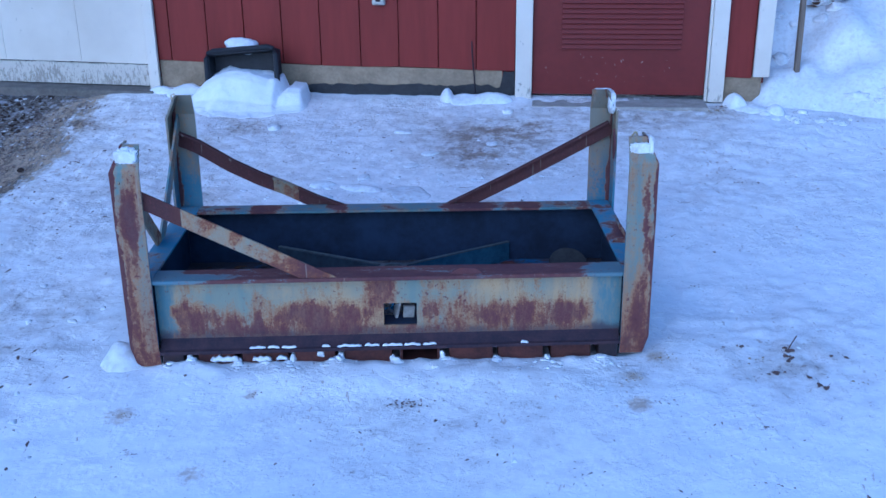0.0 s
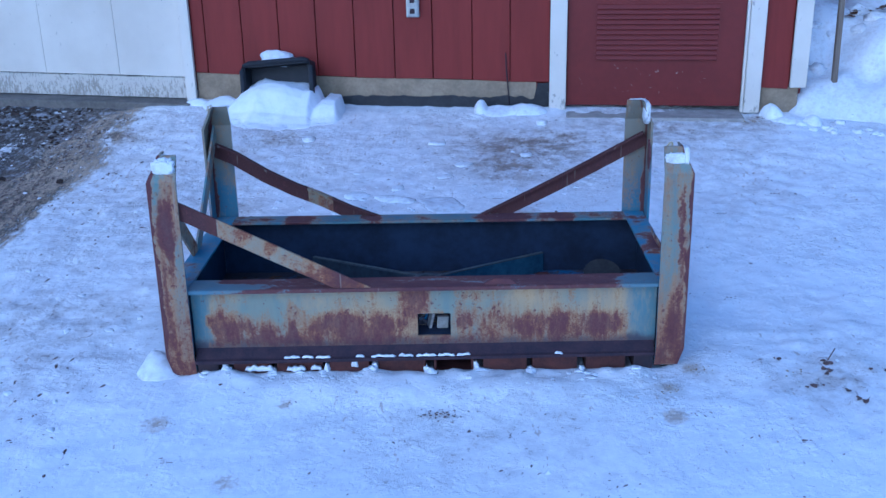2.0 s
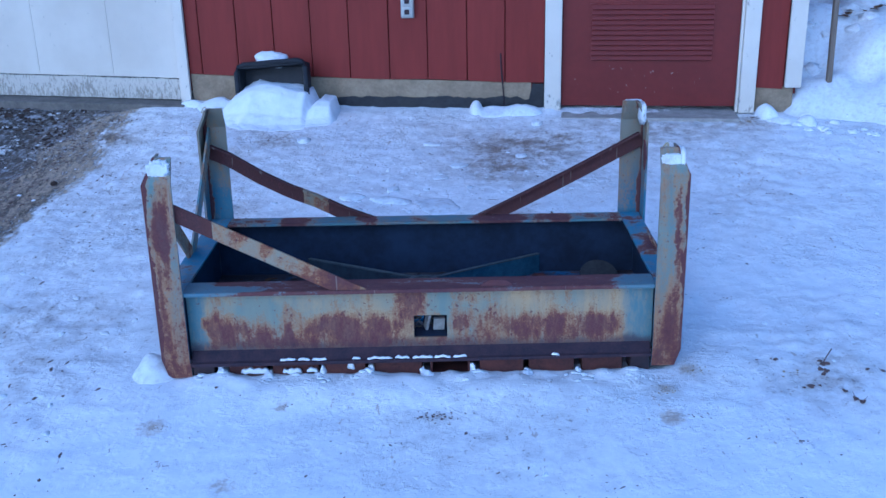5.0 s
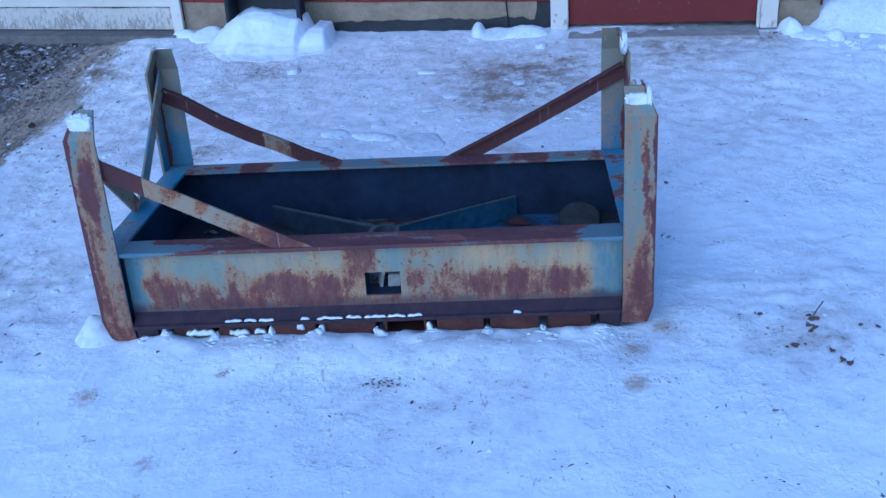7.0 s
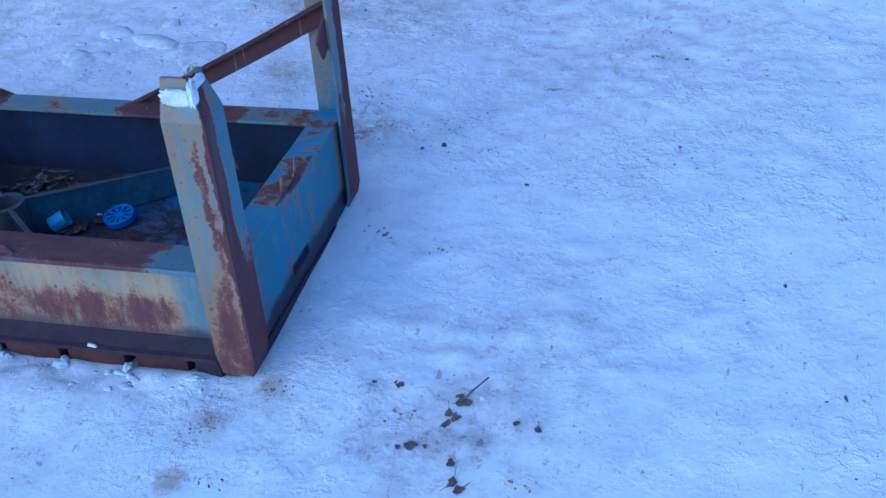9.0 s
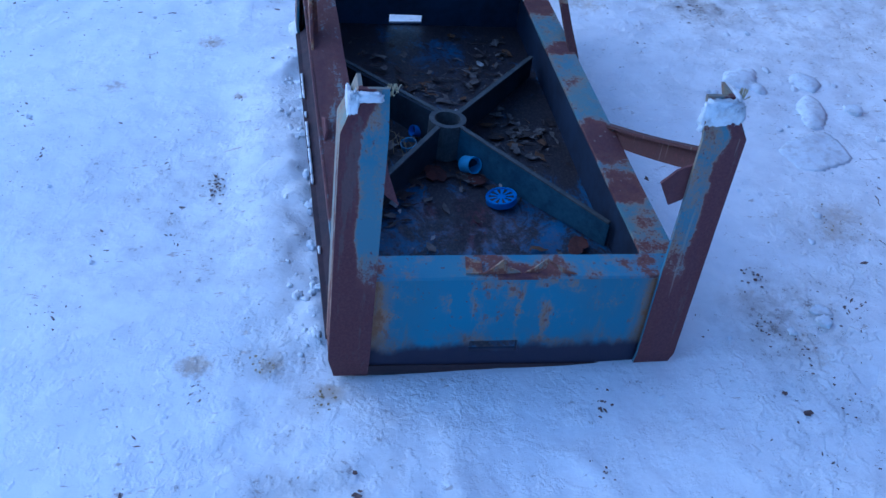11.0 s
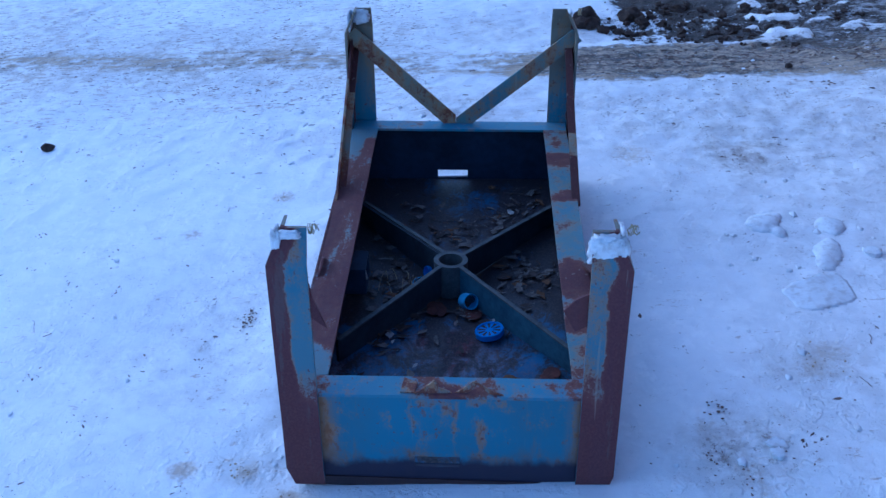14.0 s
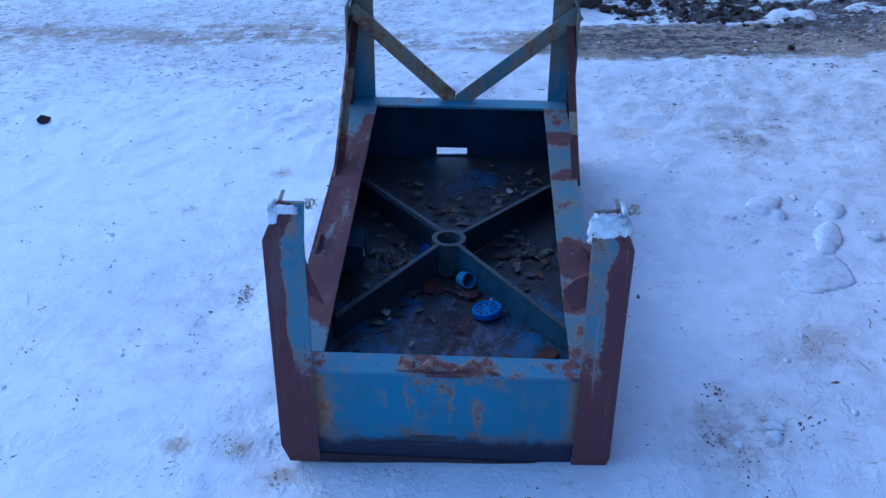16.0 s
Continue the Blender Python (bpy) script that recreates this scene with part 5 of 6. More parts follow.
# cross members and the ring at their meeting
for ax, ay in ((-0.386, -0.272), (0.330, -0.262), (-0.385, 0.290), (0.372, 0.305)):
    far = math.hypot(ax, ay)
    # Only the bar that catches the light takes the lit colour.
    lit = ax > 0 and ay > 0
    bm = bmesh.new()
    prev = None
    for i in range(13):
        f = i / 12
        x = 0.040 + (far - 0.040) * f
        top = 0.1425 - 0.030 * f - 0.0015 * noise.noise(Vector((x * 30, ax, ay)))
        w = 0.0015 * noise.noise(Vector((x * 14, ax * 3, 5.0)))
        row = [bm.verts.new(p) for p in ((x, w - 0.004, 0.053), (x, w + 0.004, 0.053), (x, w + 0.004, top), (x, w - 0.004, top))]
        if prev:
            for j in range(4):
                bm.faces.new((prev[j], prev[(j + 1) % 4], row[(j + 1) % 4], row[j]))
        else:
            bm.faces.new(row[::-1])
        prev = row
    bm.faces.new(prev)
    bar = part("cross_bar", bm, CROSS_LIT if lit else CROSS_SHADED, rack, "blue painted cross bar, coloured as the lit one" if lit else "dark blue cross bar, its shade put into the colour", at=pose(0, -0.02, 0, 0, 0, math.degrees(math.atan2(ay, ax))))
    # A paler strip paints the light along the bar's upper edge.
    bm = bmesh.new()
    box(bm, 0.040, far - 0.002, -0.006, 0.006, 0.0, 0.004, 0.001)
    for v in bm.verts:
        v.co.z += 0.1430 - 0.030 * (v.co.x - 0.040) / (far - 0.040)
    part("bar_edge", bm, CROSS_PALE_LIT, bar, "pale upper edge of the bar, its light put into the colour")
bm = bmesh.new()
for r, flip in ((0.044, 0), (0.031, 1)):
    cyl(bm, r, r, 0.095, pose(0, -0.02, 0.1), 32, False)
lo = [v for v in bm.verts]
top_o = sorted([v for v in bm.verts if v.co.z > 0.1 and math.hypot(v.co.x, v.co.y + 0.02) > 0.04], key=lambda v: math.atan2(v.co.y + 0.02, v.co.x))
top_i = sorted([v for v in bm.verts if v.co.z > 0.1 and math.hypot(v.co.x, v.co.y + 0.02) < 0.04], key=lambda v: math.atan2(v.co.y + 0.02, v.co.x))
for j in range(32):
    bm.faces.new((top_o[j], top_o[(j + 1) % 32], top_i[(j + 1) % 32], top_i[j]))
part("ring", bm, CROSS_PALE_LIT, rack, "thick steel ring at the crossing")


# the rack is out of square: one front corner pulled forward, the feet worn and bent to the ground
def lean(p):
    k = min(1.0, max(0.0, (0.64 - p.x) / 1.28)) * min(1.0, max(0.0, (0.25 - p.y) / 0.5))
    low = min(1.0, max(0.0, (0.08 - p.z) / 0.07))
    drop = 0.014 * min(1.0, max(0.0, (p.y + 0.3) / 0.6)) if p.x > 0.6 else 0.010 * (p.x < -0.6 and p.y < 0)
    return Vector((p.x, p.y - 0.015 * k, p.z - low * drop))


for ob in rack.children_recursive:
    m = ob.matrix_basis.copy()
    back_m = m.inverted()
    for v in ob.data.vertices:
        v.co = back_m @ lean(m @ v.co)


# ---- snow lying on the rack ----
def rack_snow(label, lumps):
    x, y, z, a, b, c = lumps[0]
    bm = bmesh.new()
    lump(bm, (0, 0, 0), (1, 1, 1), 0.38, 4, x * 9 + z * 31, 0.0, 2.6)
    for v in bm.verts:
        v.co *= 1 + 0.30 * noise.fractal(v.co * 7 + Vector((x * 40, z * 20, 0)), 0.8, 2.1, 4)
        p = [math.copysign(abs(q) ** 0.66, q) for q in v.co]
        v.co = lean(Vector((x + p[0] * a * 0.9, y + p[1] * b * 0.9, z + p[2] * c * 0.9)))
    ob = part("snow_clump", bm, FROST, smooth=True, at=RACK)
    return tagged(ob, label, "snow", "snow on the rack")


SC = "small cap of snow on a post's sloping head"
rack_snow(SC, [(0.664, -0.3300, 0.584, 0.030, 0.005, 0.018)])
rack_snow(SC, [(-0.664, -0.3310, 0.580, 0.033, 0.006, 0.032)])
rack_snow(SC, [(0.693, 0.288, 0.578, 0.010, 0.040, 0.038)])
rack_snow(SC, [(0.668, 0.314, 0.611, 0.028, 0.006, 0.005)])
rack_snow(SC, [(0.694, 0.318, 0.578, 0.008, 0.008, 0.030)])
rack_snow(SC, [(0.692, -0.325, 0.583, 0.007, 0.010, 0.036)])
rack_snow(SC, [(0.690, -0.300, 0.603, 0.007, 0.024, 0.009)])
rack_snow(SC, [(-0.675, -0.300, 0.590, 0.012, 0.028, 0.024)])
rack_snow(SC, [(-0.655, 0.308, 0.613, 0.026, 0.007, 0.004)])


def snow_strip(x0, x1, y, z, deep, high, seed):
    """A ragged strip of snow stuck along an edge."""
    bm = bmesh.new()
    n = max(4, int((x1 - x0) / 0.004))
    prev = None
    for i in range(n + 1):
        f = i / n
        end = min(1.0, 9 * f, 9 * (1 - f)) ** 0.4
        q = Vector(((x0 + (x1 - x0) * f) * 90, seed, 0))
        a = max(0.0008, high * end * (1 + 0.7 * noise.noise(q)))
        w = max(0.001, deep * end * (1 + 0.6 * noise.noise(q + Vector((0, 7, 0)))))
        lo = z + 0.5 * high * noise.noise(q * 0.6 + Vector((0, 3, 0)))
        x = x0 + (x1 - x0) * f
        row = [bm.verts.new(lean(Vector(p))) for p in ((x, y + 0.003, lo - 0.001), (x, y - w * 0.8, lo), (x, y - w, lo + a * 0.5), (x, y - w * 0.6, lo + a), (x, y + 0.003, lo + a * 0.9))]
        if prev:
            for j in range(5):
                bm.faces.new((prev[j], prev[(j + 1) % 5], row[(j + 1) % 5], row[j]))
        else:
            bm.faces.new(row[::-1])
        prev = row
    bm.faces.new(prev)
    ob = part("snow_clump", bm, SNOW, smooth=True, at=RACK)
    return tagged(ob, "ragged strip of snow caught on the rack's ledge", "snow", "snow on the rack")


for i, (a, b) in enumerate(((-0.388, -0.343), (-0.338, -0.305), (-0.300, -0.259), (-0.190, -0.166), (-0.148, -0.079), (-0.072, -0.031), (-0.024, 0.033), (0.036, 0.083), (0.088, 0.126), (0.358, 0.380))):
    snow_strip(a, b, -0.341, 0.0418, 0.0032, 0.0062, i * 2.0)
for i, (a, b, z, hh) in enumerate(((-0.500, -0.420, 0.002, 0.014), (-0.384, -0.330, 0.001, 0.012), (-0.318, -0.286, 0.004, 0.010), (-0.205, -0.184, 0.012, 0.022))):
    snow_strip(a, b, -0.331, z, 0.010, hh, 40 + i * 3.0)
snow_heap("smooth wedge of snow pressed against a post's foot", [(-0.725, 3.135, 0.0, 0.062, 0.052, 0.055), (-0.745, 3.12, 0.0, 0.05, 0.045, 0.026)], TROD_SNOW, edge=1.25)


# ---- what lies in the rack ----
def ring_lid(at):
    lid = thing("drain_lid", "round blue plastic lid with radial slots lying in the rack", "lid", at)
    bm = bmesh.new()
    R = 0.036
    bmesh.ops.create_cone(bm, cap_ends=True, segments=40, radius1=R, radius2=R, depth=0.012, matrix=pose(0, 0, -0.008))
    part("body", bm, BLUE_PLASTIC, lid)
    # Slots are thin black pieces on the lid, their shade given by colour.
    bm = bmesh.new()
    n = 10
    for i in range(n):
        a0, a1 = math.tau * (i + 0.27) / n, math.tau * (i + 0.73) / n
        c = [(0.010, a0 + 0.05), (0.010, a1 - 0.05), (0.029, a1), (0.029, a0)]
        lo = [bm.verts.new((r * math.cos(a), r * math.sin(a), -0.0015)) for r, a in c]
        hi = [bm.verts.new((r * math.cos(a), r * math.sin(a), -0.0008)) for r, a in c]
        bm.faces.new(lo)
        bm.faces.new(hi)
        for j in range(4):
            bm.faces.new((lo[j], lo[(j + 1) % 4], hi[(j + 1) % 4], hi[j]))
    part("slot", bm, TAR_AND_SHADE, lid, "dark pieces laid on as the shaded radial slots")
    bm = bmesh.new()
    tube(bm, [(0.0335 * math.cos(k * math.tau / 40), 0.0335 * math.sin(k * math.tau / 40), -0.001) for k in range(41)], 0.003, 6)
    part("rim", bm, BLUE_PLASTIC, lid)


ring_lid(RACK @ pose(0.209, 0.078, 0.071, 8, -6, 20))


def cup(name, label, mt, at, r, depth):
    bm = bmesh.new()
    cyl(bm, r, r, depth, pose(0, 0, 0), 28, False)
    cyl(bm, r * 0.9, r * 0.9, depth, pose(0, 0, 0), 28, False)
    ends = [v for v in bm.verts]
    for z in (1, -1):
        o = sorted([v for v in ends if v.co.z * z > 0 and math.hypot(v.co.x, v.co.y) > r * 0.95], key=lambda v: math.atan2(v.co.y, v.co.x))
        q = sorted([v for v in ends if v.co.z * z > 0 and math.hypot(v.co.x, v.co.y) < r * 0.95], key=lambda v: math.atan2(v.co.y, v.co.x))
        for j in range(28):
            bm.faces.new((o[j], o[(j + 1) % 28], q[(j + 1) % 28], q[j]))
    return tagged(part(name, bm, mt, smooth=False, at=at), label, "pipe fitting")


cup("pipe_sleeve", "short light blue plastic pipe sleeve lying on the floor plate", PALE_BLUE, RACK @ pose(0.090, 0.024, 0.076, 0, 64, 28), 0.0205, 0.038)
cup("pipe_sleeve", "pale plastic pipe collar among debris", PALE_BLUE, RACK @ pose(-0.018, -0.108, 0.060, 15, 10, 0), 0.020, 0.014)
cup("pipe_sleeve", "small blue plastic cap among debris", BLUE_PLASTIC, RACK @ pose(-0.072, -0.085, 0.066, 70, 0, 20), 0.014, 0.024)
bm = bmesh.new()
box(bm, -0.016, 0.016, -0.006, 0.006, -0.018, 0.018, 0.003)
tagged(part("scrap_block", bm, plain("dull_grey_scrap", (0.22, 0.22, 0.21), (0.4, 0.39, 0.37), 50, 0.8, 0.4), at=RACK @ pose(0.050, -0.262, 0.1065, 6, 4, 10)), "dull grey block of scrap behind the panel's opening", "scrap")
bm = bmesh.new()
box(bm, -0.004, 0.004, -0.012, 0.012, 0, 0.05, 0.002)
tagged(part("scrap_strip", bm, PALE_SCRAP, at=RACK @ pose(0.012, -0.255, 0.089, 12, 8, 20)), "pale strip of scrap behind the panel's opening", "scrap")


def leaf(bm, at, size, seed):
    """One dead leaf: a lobed, ragged blade, crumpled and lying nearly flat, with a thin stalk."""
    r = random.Random(seed)
    m = Matrix.Translation(at) @ pose(0, 0, 0, r.uniform(-9, 9), r.uniform(-9, 9), r.uniform(0, 360))
    k = 7 if size < 0.012 else 13
    long, lobes, depth, ph = r.uniform(0.5, 0.9), r.choice((3, 5)), r.uniform(0.1, 0.4), r.uniform(0, 6)
    bend, wave = r.uniform(-0.12, 0.15), r.uniform(0.01, 0.06)
    lo, hi = [], []
    for i in range(k):
        a = math.tau * i / k
        d = size * 0.5 * (1 - depth * 0.5 + depth * 0.5 * math.cos(lobes * a + ph)) * r.uniform(0.72, 1.12)
        x, y = d * math.cos(a), d * long * math.sin(a)
        z = bend * x * x / size + wave * size * math.sin(2 * a + ph)
        lo.append(bm.verts.new(m @ Vector((x, y, z))))
        hi.append(bm.verts.new(m @ Vector((x, y, z + 0.0006))))
    c0, c1 = bm.verts.new(m @ Vector((0, 0, 0))), bm.verts.new(m @ Vector((0, 0, 0.0009)))
    for i in range(k):
        n = (i + 1) % k
        bm.faces.new((lo[i], lo[n], c0))
        bm.faces.new((hi[n], hi[i], c1))
        bm.faces.new((lo[i], hi[i], hi[n], lo[n]))
    if size > 0.026:
        tube(bm, [tuple(m @ Vector((size * q, 0.02 * size * math.sin(q * 9), 0.001 + 0.1 * size * q))) for q in (0.3, 0.55, 0.8, 1.0)], 0.0006, 4)


def litter(label, spots, mt, name="leaf_litter", kind="stuff"):
    bm = bmesh.new()
    for i, (x, y, z, s) in enumerate(spots):
        leaf(bm, (x, y, z), s, i * 7 + int(x * 1000))
    return tagged(part(name, bm, mt), label, "debris", kind=kind)


def in_rack(x, y, z):
    return tuple(RACK @ Vector((x, y, z)))


def shred(bm, at, size, seed):
    """One torn, curled piece of a dead leaf: a narrow ragged blade bent along its length."""
    r = random.Random(seed)
    m = RACK @ Matrix.Translation(at) @ pose(0, 0, 0, r.uniform(-7, 7), r.uniform(-7, 7), r.uniform(0, 360))
    n, wide, curl, lift = r.randint(4, 6), r.uniform(0.15, 0.75), r.uniform(-0.3, 0.5), r.uniform(0.0, 0.12)
    prev = None
    for i in range(n):
        f = i / (n - 1) - 0.5
        w = size * wide * 0.5 * max(0.12, 1 - (2.1 * f) ** 2) * r.uniform(0.55, 1.3)
        z = size * (curl * 0.35 * f * f + lift * 0.3 * math.sin(5 * f + seed))
        side = size * 0.12 * r.uniform(-1, 1)
        row = [bm.verts.new(m @ Vector(p)) for p in ((size * f, side - w, z + 0.35 * w * curl), (size * f, side, z), (size * f, side + w * r.uniform(0.5, 1.1), z + 0.35 * w * curl))]
        low = [bm.verts.new(v.co - Vector((0, 0, 0.0007))) for v in row]
        if prev:
            for a, b in ((prev[0], row), (prev[1], low)):
                for k in (0, 1):
                    bm.faces.new((a[k], a[k + 1], b[k + 1], b[k]))
            for k in (0, 2):
                bm.faces.new((prev[0][k], row[k], low[k], prev[1][k]))
        prev = (row, low)


random.seed(21)
heaps = ((-0.50, 0.17, 0.07, 0.05, 110), (-0.36, 0.12, 0.06, 0.05, 120), (-0.31, 0.00, 0.05, 0.05, 150), (-0.44, -0.15, 0.07, 0.05, 60), (-0.09, 0.17, 0.07, 0.05, 150), (-0.02, 0.20, 0.05, 0.04, 70), (-0.04, -0.18, 0.06, 0.05, 170), (-0.20, -0.20, 0.08, 0.05, 60), (0.23, -0.19, 0.035, 0.03, 70), (0.15, -0.10, 0.03, 0.02, 24), (0.12, 0.03, 0.03, 0.03, 40), (0.48, 0.17, 0.07, 0.06, 50), (0.36, 0.00, 0.12, 0.12, 30), (0.55, -0.10, 0.06, 0.10, 30))
for label, mt, share in (("dead brown leaves matted over the rack's floor", WET_LEAF, 0.36), ("dry tan leaves strewn over the rack's floor", LEAF, 0.09), ("faded grey leaves strewn over the rack's floor", GREY_LEAF, 0.30)):
    bm = bmesh.new()
    for cx, cy, sx, sy, k in heaps:
        for i in range(int(k * share)):
            x, y = max(-0.66, min(0.66, random.gauss(cx, sx))), max(-0.28, min(0.28, random.gauss(cy, sy)))
            near = max(0.0, 1 - math.hypot((x - cx) / sx, (y - cy) / sy) / 2)
            shred(bm, (x, y, 0.0545 + 0.012 * near * random.random()), 0.006 + 0.042 * random.random() ** 2.8, random.randint(0, 99999))
    tagged(part("leaf_litter", bm, mt), label, "debris", kind="stuff")
bm = bmesh.new()
for i, (x, y, s) in enumerate(((0.222, -0.168, 0.020), (0.200, -0.185, 0.012), (0.349, -0.099, 0.013), (-0.17, 0.035, 0.022), (-0.14, 0.05, 0.014), (-0.44, 0.14, 0.018), (0.15, 0.09, 0.012), (0.25, -0.16, 0.010))):
    q = random.Random(i)
    k = q.randint(5, 8)
    ring = [(s * q.uniform(0.4, 1.15), math.tau * (n + q.uniform(-0.3, 0.3)) / k) for n in range(k)]
    lo = [bm.verts.new(in_rack(x + d * math.cos(a), y + 0.7 * d * math.sin(a), 0.0575 + q.uniform(0, 0.10) * s)) for d, a in ring]
    hi = [bm.verts.new(v.co + Vector((0, 0, 0.0008))) for v in lo]
    mid_lo = bm.verts.new(in_rack(x, y, 0.058))
    mid_hi = bm.verts.new(in_rack(x, y, 0.0592))
    for n in range(k):
        m = (n + 1) % k
        bm.faces.new((lo[n], lo[m], mid_lo))
        bm.faces.new((hi[m], hi[n], mid_hi))
        bm.faces.new((lo[n], hi[n], hi[m], lo[m]))
tagged(part("paper_scrap", bm, PALE_SCRAP), "pale scraps of torn paper and film in the rack", "debris", kind="stuff")
for i, (x, y, s) in enumerate(((0.097, -0.058, 0.030), (0.120, 0.035, 0.026), (0.60, 0.215, 0.030), (0.376, 0.22, 0.028))):
    bm = bmesh.new()
    lump(bm, (0, 0, 0), (s, s * 0.8, 0.0022), 0.45, 3, i * 3.7 + 1, 0.0, 1.6)
    ob = part("rust_flake", bm, DECK, at=RACK @ pose(x, y, 0.0575, random.uniform(-6, 6), random.uniform(-6, 6), i * 50))
    tagged(ob, "flat brown flake of rust on the floor plate", "flake", "rust flakes")


bm = bmesh.new()
cyl(bm, 0.062, 0.060, 0.006, pose(0, 0, 0), 26)
tagged(part("rust_disc", bm, plain("dull_disc", (0.020, 0.021, 0.024), (0.050, 0.047, 0.045), 14, 0.8, 0.3), at=RACK @ pose(0.560, 0.200, 0.070, 24, 16, -28)), "round grey steel disc leaning on the back panel", "disc")


def twig(label, pts, r, mt=DARK_LEAF, name="twig"):
    return tagged(part(name, tube(bmesh.new(), pts, r, 5), mt), label, "twig")


random.seed(33)
for i in range(14):
    x, y, a, l = random.uniform(-0.1, 0.02), random.uniform(-0.24, -0.10), random.uniform(-0.6, 0.6) + 1.2, random.uniform(0.05, 0.12)
    twig("thin dry stem lying in the rack", [in_rack(x, y, 0.062), in_rack(x + 0.5 * l * math.sin(a), y + 0.5 * l * math.cos(a) * 0.4, 0.075 + 0.02 * random.random()), in_rack(x + l * math.sin(a), y + l * math.cos(a) * 0.4, 0.07)], 0.0007, STRAW, "stem")
for sx, sy, off in ((0.66, -0.270, 0.0), (-0.70, 0.335, 0.0), (0.65, 0.325, 0.0)):
    bm = bmesh.new()
    for i in range(7):
        a = random.uniform(0, 6.28)
        r = random.uniform(0.012, 0.03)
        base = Vector((sx, sy, 0.60))
        pts = [base]
        for k in range(1, 7):
            pts.append(base + Vector((0.35 * r * math.cos(a + k), r * 0.45 * k / 2 * (1 if sy > -0.3 else -1) * (0.6 if sx > 0 else 0.3), 0.012 * math.sin(k * 1.1 + a))))
        tube(bm, [tuple(p) for p in pts], 0.0009, 4)
    tagged(part("twine", bm, TWINE, at=RACK), "frayed straw twine caught on a post's head", "twine")

# ---- litter and clods on the snow ----
random.seed(8)


def ground_litter(label, groups, mt):
    spots = []
    for cx, cy, sp, n, size in groups:
        for i in range(int(n * (1.7 if size < 0.025 else 0.9))):
            x, y = random.gauss(cx, sp), random.gauss(cy, sp * 0.7)
            spots.append((x, y, gz(x, y) + 0.003, random.uniform(0.3, 0.8) * size * (0.7 if size < 0.025 else 0.62)))
    return litter(label, spots, mt)


ground_litter("clumps of dark wet leaves on the snow", ((0.05, 2.90, 0.028, 26, 0.02), (-0.35, 2.95, 0.008, 5, 0.016), (0.967, 3.165, 0.012, 5, 0.045), (1.110, 3.088, 0.010, 5, 0.06), (1.111, 3.140, 0.009, 4, 0.055), (1.046, 3.016, 0.014, 5, 0.055), (1.142, 2.945, 0.010, 5, 0.06), (1.128, 2.985, 0.006, 2, 0.05), (1.231, 3.088, 0.012, 3, 0.04), (0.85, 4.017, 0.02, 5, 0.04), (1.555, 5.50, 0.018, 12, 0.05), (1.387, 4.564, 0.02, 5, 0.035), (1.448, 4.082, 0.012, 2, 0.04), (1.601, 3.882, 0.006, 2, 0.045), (0.81, 3.641, 0.016, 8, 0.02), (0.959, 3.60, 0.012, 5, 0.015), (0.686, 4.58, 0.02, 4, 0.03), (0.50, 4.05, 0.02, 14, 0.025), (0.63, 4.18, 0.02, 5, 0.03), (-0.79, 4.36, 0.025, 12, 0.03), (-1.16, 2.03, 0.03, 8, 0.025), (-1.39, 4.81, 0.03, 10, 0.035), (0.57, 5.2, 0.03, 12, 0.03), (-0.74, 5.3, 0.035, 12, 0.03), (-0.66, 5.27, 0.03, 8, 0.03), (-1.48, 5.3, 0.03, 10, 0.035), (0.18, 5.25, 0.02, 6, 0.03), (-0.24, 4.9, 0.02, 5, 0.02), (1.40, 4.71, 0.015, 5, 0.025), (0.66, 4.02, 0.02, 7, 0.014), (0.72, 4.08, 0.025, 9, 0.016), (0.85, 4.12, 0.03, 6, 0.014)), DARK_LEAF)
ground_litter("tufts of dry straw and tan leaves on the snow", ((0.66, 3.01, 0.02, 9, 0.016), (0.75, 3.11, 0.02, 10, 0.018), (1.252, 2.962, 0.012, 6, 0.03), (1.005, 3.084, 0.010, 4, 0.035), (1.681, 4.472, 0.02, 3, 0.04), (-0.66, 2.86, 0.02, 8, 0.012), (1.52, 5.45, 0.04, 26, 0.035), (1.0, 3.1, 0.05, 4, 0.03), (-2.2, 1.6, 0.3, 30, 0.02), (-2.0, 2.6, 0.3, 25, 0.02), (0.35, 4.33, 0.05, 10, 0.015), (-1.5, 4.5, 0.1, 14, 0.02)), STRAW)
litter("brown leaves shovelled up with the snow bank", [(*p, 0.07) for p in bank_leaves], LEAF)
spots = []
for i in range(9000):
    x, y = random.uniform(-3.4, 2.4), random.uniform(1.2, 5.6)
    if abs(x) < 0.75 and 3.08 < y < 3.84 or random.random() > 0.05 + 1.3 * max(0.0, float(wavy(np.array([x]), np.array([y]), 2.3, 37, 4)[0])) + 0.12 * (y > 3.9):
        continue
    s = random.uniform(0.0007, 0.0022) * (2.6 if random.random() < 0.05 else 1.0)
    spots.append((x, y, s, s * random.uniform(0.4, 2.4), s * 0.3, random.uniform(0, 3.14)))
for i in range(230):
    cx, cy = random.uniform(-2.6, 1.2), random.uniform(1.2, 3.0) if i < 130 else random.uniform(3.8, 5.4)
    if abs(cx) < 0.8 and 2.9 < cy < 3.9:
        continue
    turn = random.gauss(0.2, 0.6)
    for k in range(random.randint(2, 9)):
        s = 0.0010 + 0.0030 * random.random() ** 2
        spots.append((cx + random.gauss(0, 0.022), cy + random.gauss(0, 0.012), s * random.uniform(1.0, 2.6), s * 0.7, s * 0.25, turn + random.gauss(0, 0.4)))
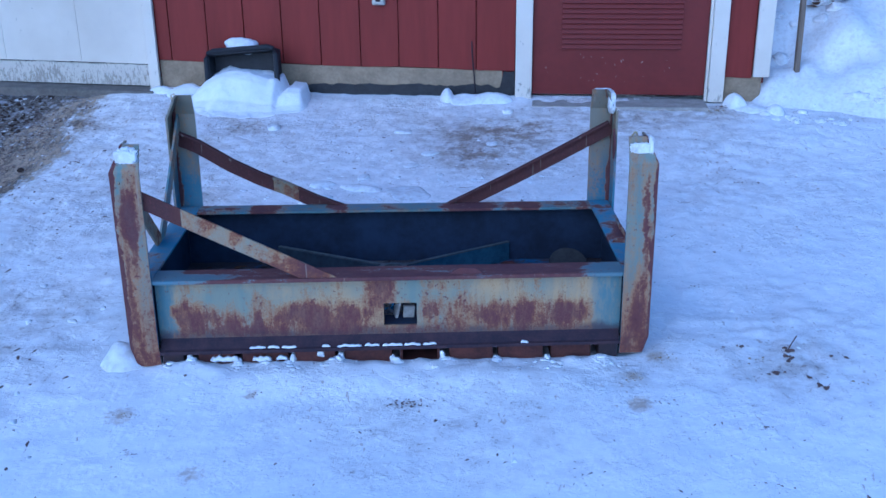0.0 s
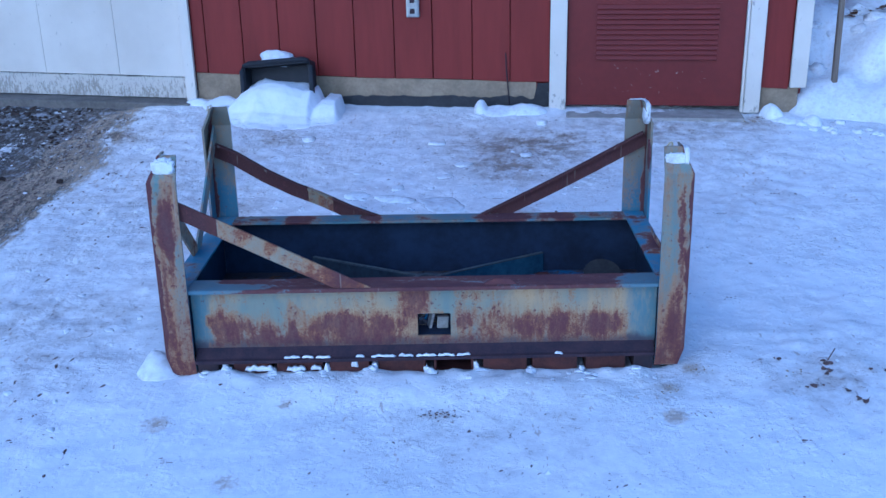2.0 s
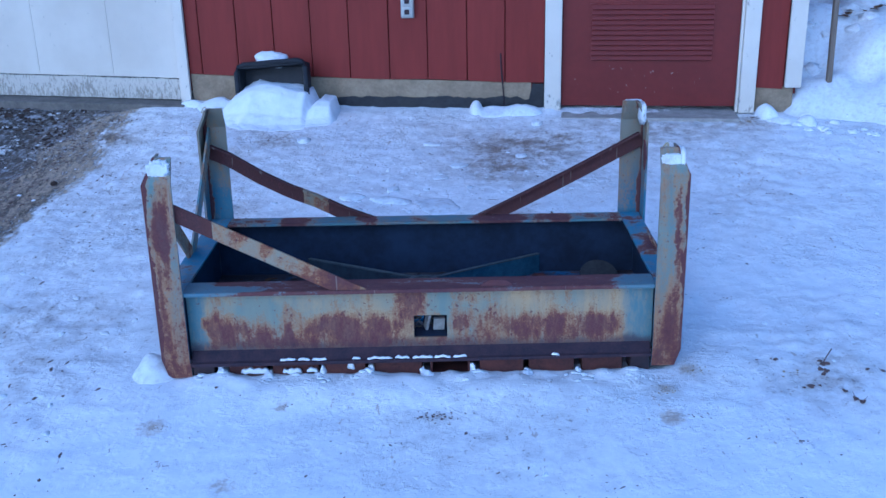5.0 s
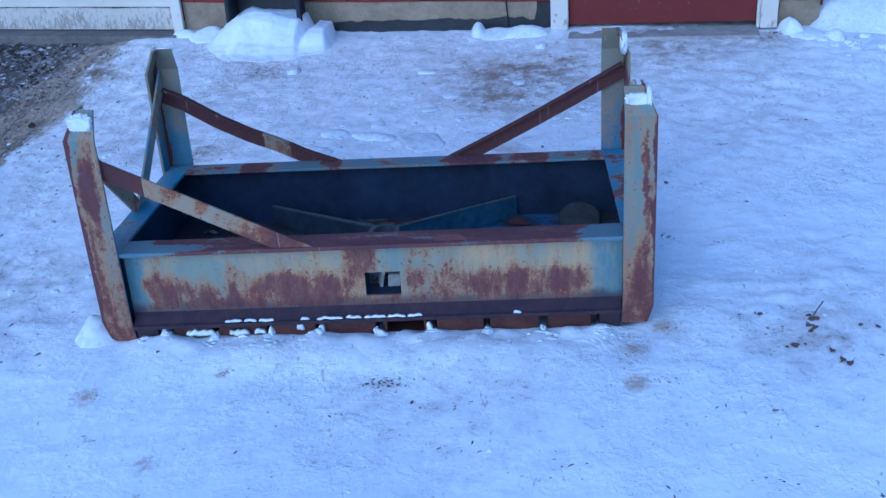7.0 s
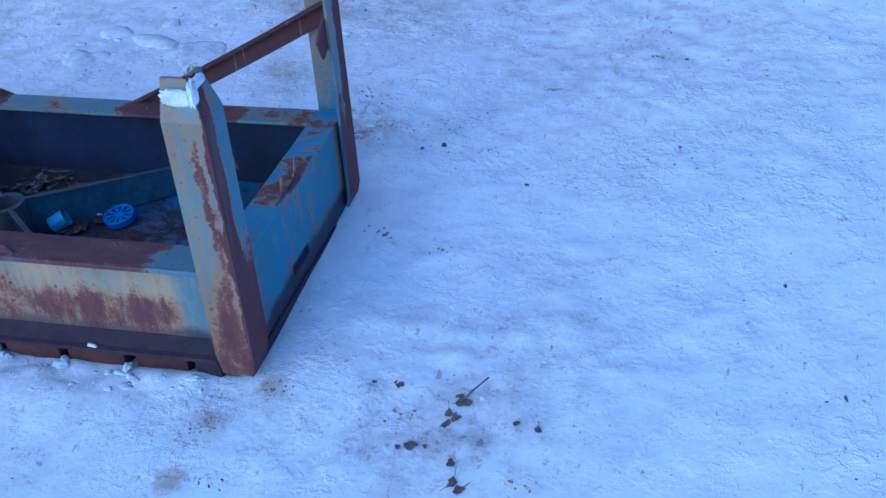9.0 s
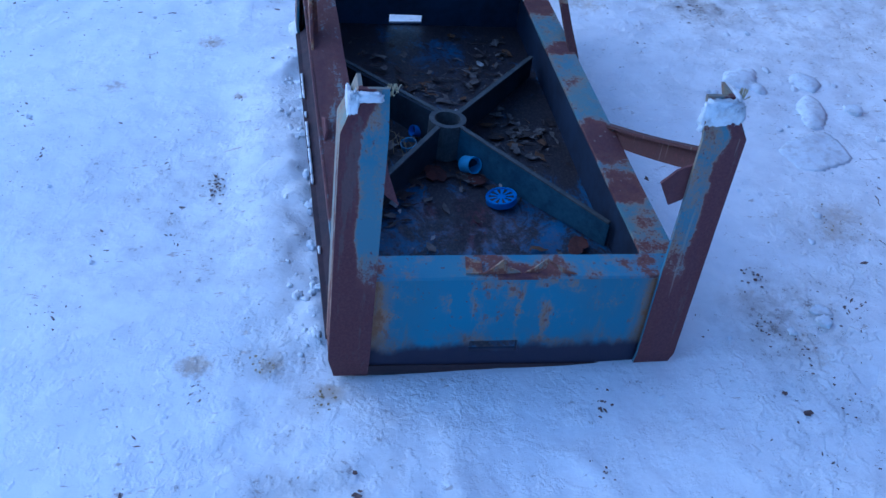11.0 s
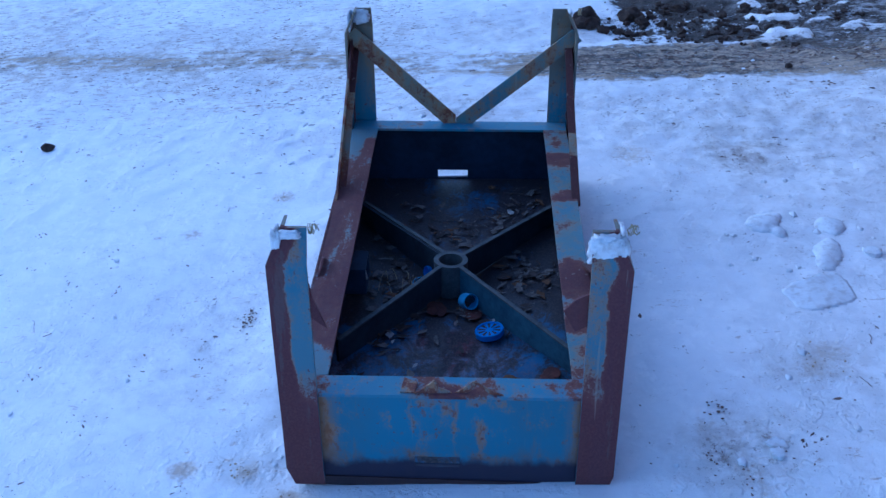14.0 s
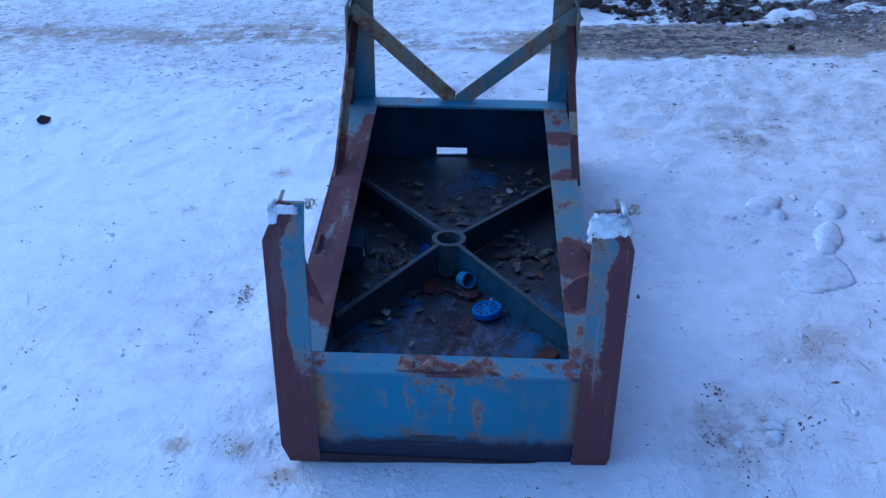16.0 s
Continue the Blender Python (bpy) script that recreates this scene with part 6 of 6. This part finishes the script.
for i in range(16000):
    x, y = -0.85 - 2.6 * random.random() ** 0.8, random.uniform(0.9, 5.0)
    band = math.exp(-(((x + 2.15) / 0.35) ** 2)) * (y < 3.3)
    if y > 3.3 and random.random() < 0.65:
        continue
    if random.random() > 0.06 + 0.35 * band + 2.2 * max(0.0, float(wavy(np.array([x * 1.6]), np.array([y]), 2.6, 87, 4)[0])):
        continue
    s = 0.0010 + 0.0040 * random.random() ** 2
    spots.append((x, y, s, s * random.uniform(1.0, 3.6), s * 0.2, random.gauss(0, 0.45)))
for i in range(1500):
    y = random.uniform(3.9, 5.6)
    x = random.gauss(-1.74 + 0.06 * (y - 4.5), 0.10)
    s = 0.0015 + 0.006 * random.random() ** 3
    spots.append((x, y, s, s * random.uniform(0.8, 2.4), s * 0.4, random.gauss(0, 0.5)))
chips("flecks", "flecks of bark and soil strewn over the snow", "debris", FLECK, spots)
spots = []
for i in range(500):
    x, y = random.uniform(-3.4, 2.4), random.uniform(1.2, 5.6)
    if abs(x) < 0.78 and 3.0 < y < 3.9:
        continue
    s = 0.002 + 0.008 * random.random() ** 4
    spots.append((x, y, s, s * 0.8, s * 0.45, random.uniform(0, 3.14)))
random.seed(5)
bm = bmesh.new()
for i in range(130):
    if i < 60:
        x, y = random.uniform(-0.62, 0.66), 3.118 - abs(random.gauss(0, 0.035))
        s = random.uniform(0.003, 0.009)
    elif i < 100:
        x, y = random.uniform(-0.7, 0.7), random.gauss(4.45, 0.2)
        s = random.uniform(0.004, 0.012)
    else:
        x, y = random.uniform(-1.6, -0.8), random.uniform(2.6, 4.4)
        s = random.uniform(0.004, 0.012)
    lump(bm, (x, y, gz(x, y)), (s * random.uniform(0.8, 1.8), s, s * 0.45), 0.7, 2, i * 1.3, 0.0, 1.9)
for i, x in enumerate((-0.5525, -0.4225, -0.275, -0.142, 0.0135, 0.1475, 0.29, 0.4335)):
    for k in range(2):
        y = 3.126 - 0.012 * k
        lump(bm, (x + random.gauss(0, 0.006), y, gz(x, 3.105) + 0.002 - 0.003 * k), (0.008 + 0.007 * k, 0.012, random.uniform(0.006, 0.018) - 0.004 * k), 0.5, 3, i * 3.1 + k, 0.0, 1.5)
tagged(part("snow_rubble", bm, DIRTY_SNOW, smooth=True), "trodden rubble of frozen snow lumps", "snow", kind="stuff")
chips("snow_crumbs", "small crumbs of frozen snow scattered about", "snow", SNOW, spots, 2)
for i in range(30):
    x, y, a, l = random.uniform(-2.8, 1.9), random.uniform(1.5, 5.4), random.uniform(0, 6.28), random.uniform(0.02, 0.075)
    if abs(x) < 0.85 and 2.95 < y < 3.95:
        continue
    pts = []
    for k in range(6):
        pts.append((x, y, gz(x, y) + 0.0015 + 0.003 * random.random()))
        a += random.gauss(0, 0.28)
        x, y = x + l / 5 * math.cos(a), y + l / 5 * math.sin(a)
    tagged(twig("thin dry twig lying on the snow", pts, random.uniform(0.0006, 0.0011)), group="twigs on the snow")
twig("bent dark leaf stalk standing out of the snow", [(1.111, 3.138, gz(1.11, 3.14)), (1.128, 3.158, gz(1.11, 3.14) + 0.012), (1.150, 3.188, gz(1.11, 3.14) + 0.018)], 0.0018)

for x, y, s, e in ((-2.30, 3.99, 0.070, 0), (-2.36, 4.20, 0.055, 1), (-2.20, 4.06, 0.03, 2), (-1.19, 1.87, 0.022, 3), (-1.585, 4.724, 0.016, 4), (-2.28, 4.24, 0.035, 5)):
    bm = bmesh.new()
    lump(bm, (0, 0, 0), (s, s * 0.85, s * 0.8), 0.45, 3, e * 4.1 + 1)
    tagged(part("soil_clod", bm, SOIL, at=pose(x, y, gz(x, y) + s * 0.35, 0, 0, e * 40)), "dark frozen clod of soil on the snow", "clod", "soil clods")
spots = []
for i in range(2200):
    y = random.uniform(4.1, 5.9)
    x = -2.0 + 0.22 * min(1, max(0, (y - 4.4) / 0.6)) - random.random() ** 1.2 * 1.75
    if random.random() > float(mud_mask(np.array([x]), np.array([y]))[0]) * 1.05 - 0.08 or wavy(np.array([x]), np.array([y]), 3.0, 97)[0] < -0.08 * (x < -2.1):
        continue
    s = 0.004 + 0.024 * random.random() ** 3 * (1 if x < -2.1 else 0.5) * (1 if y < 4.9 else 0.5)
    spots.append((x, y, s, s * random.uniform(0.7, 1.1), s * 0.7, random.uniform(0, 3.14)))
chips("soil_heap", "churned dark clods of frozen soil", "soil", SOIL, spots, 2)
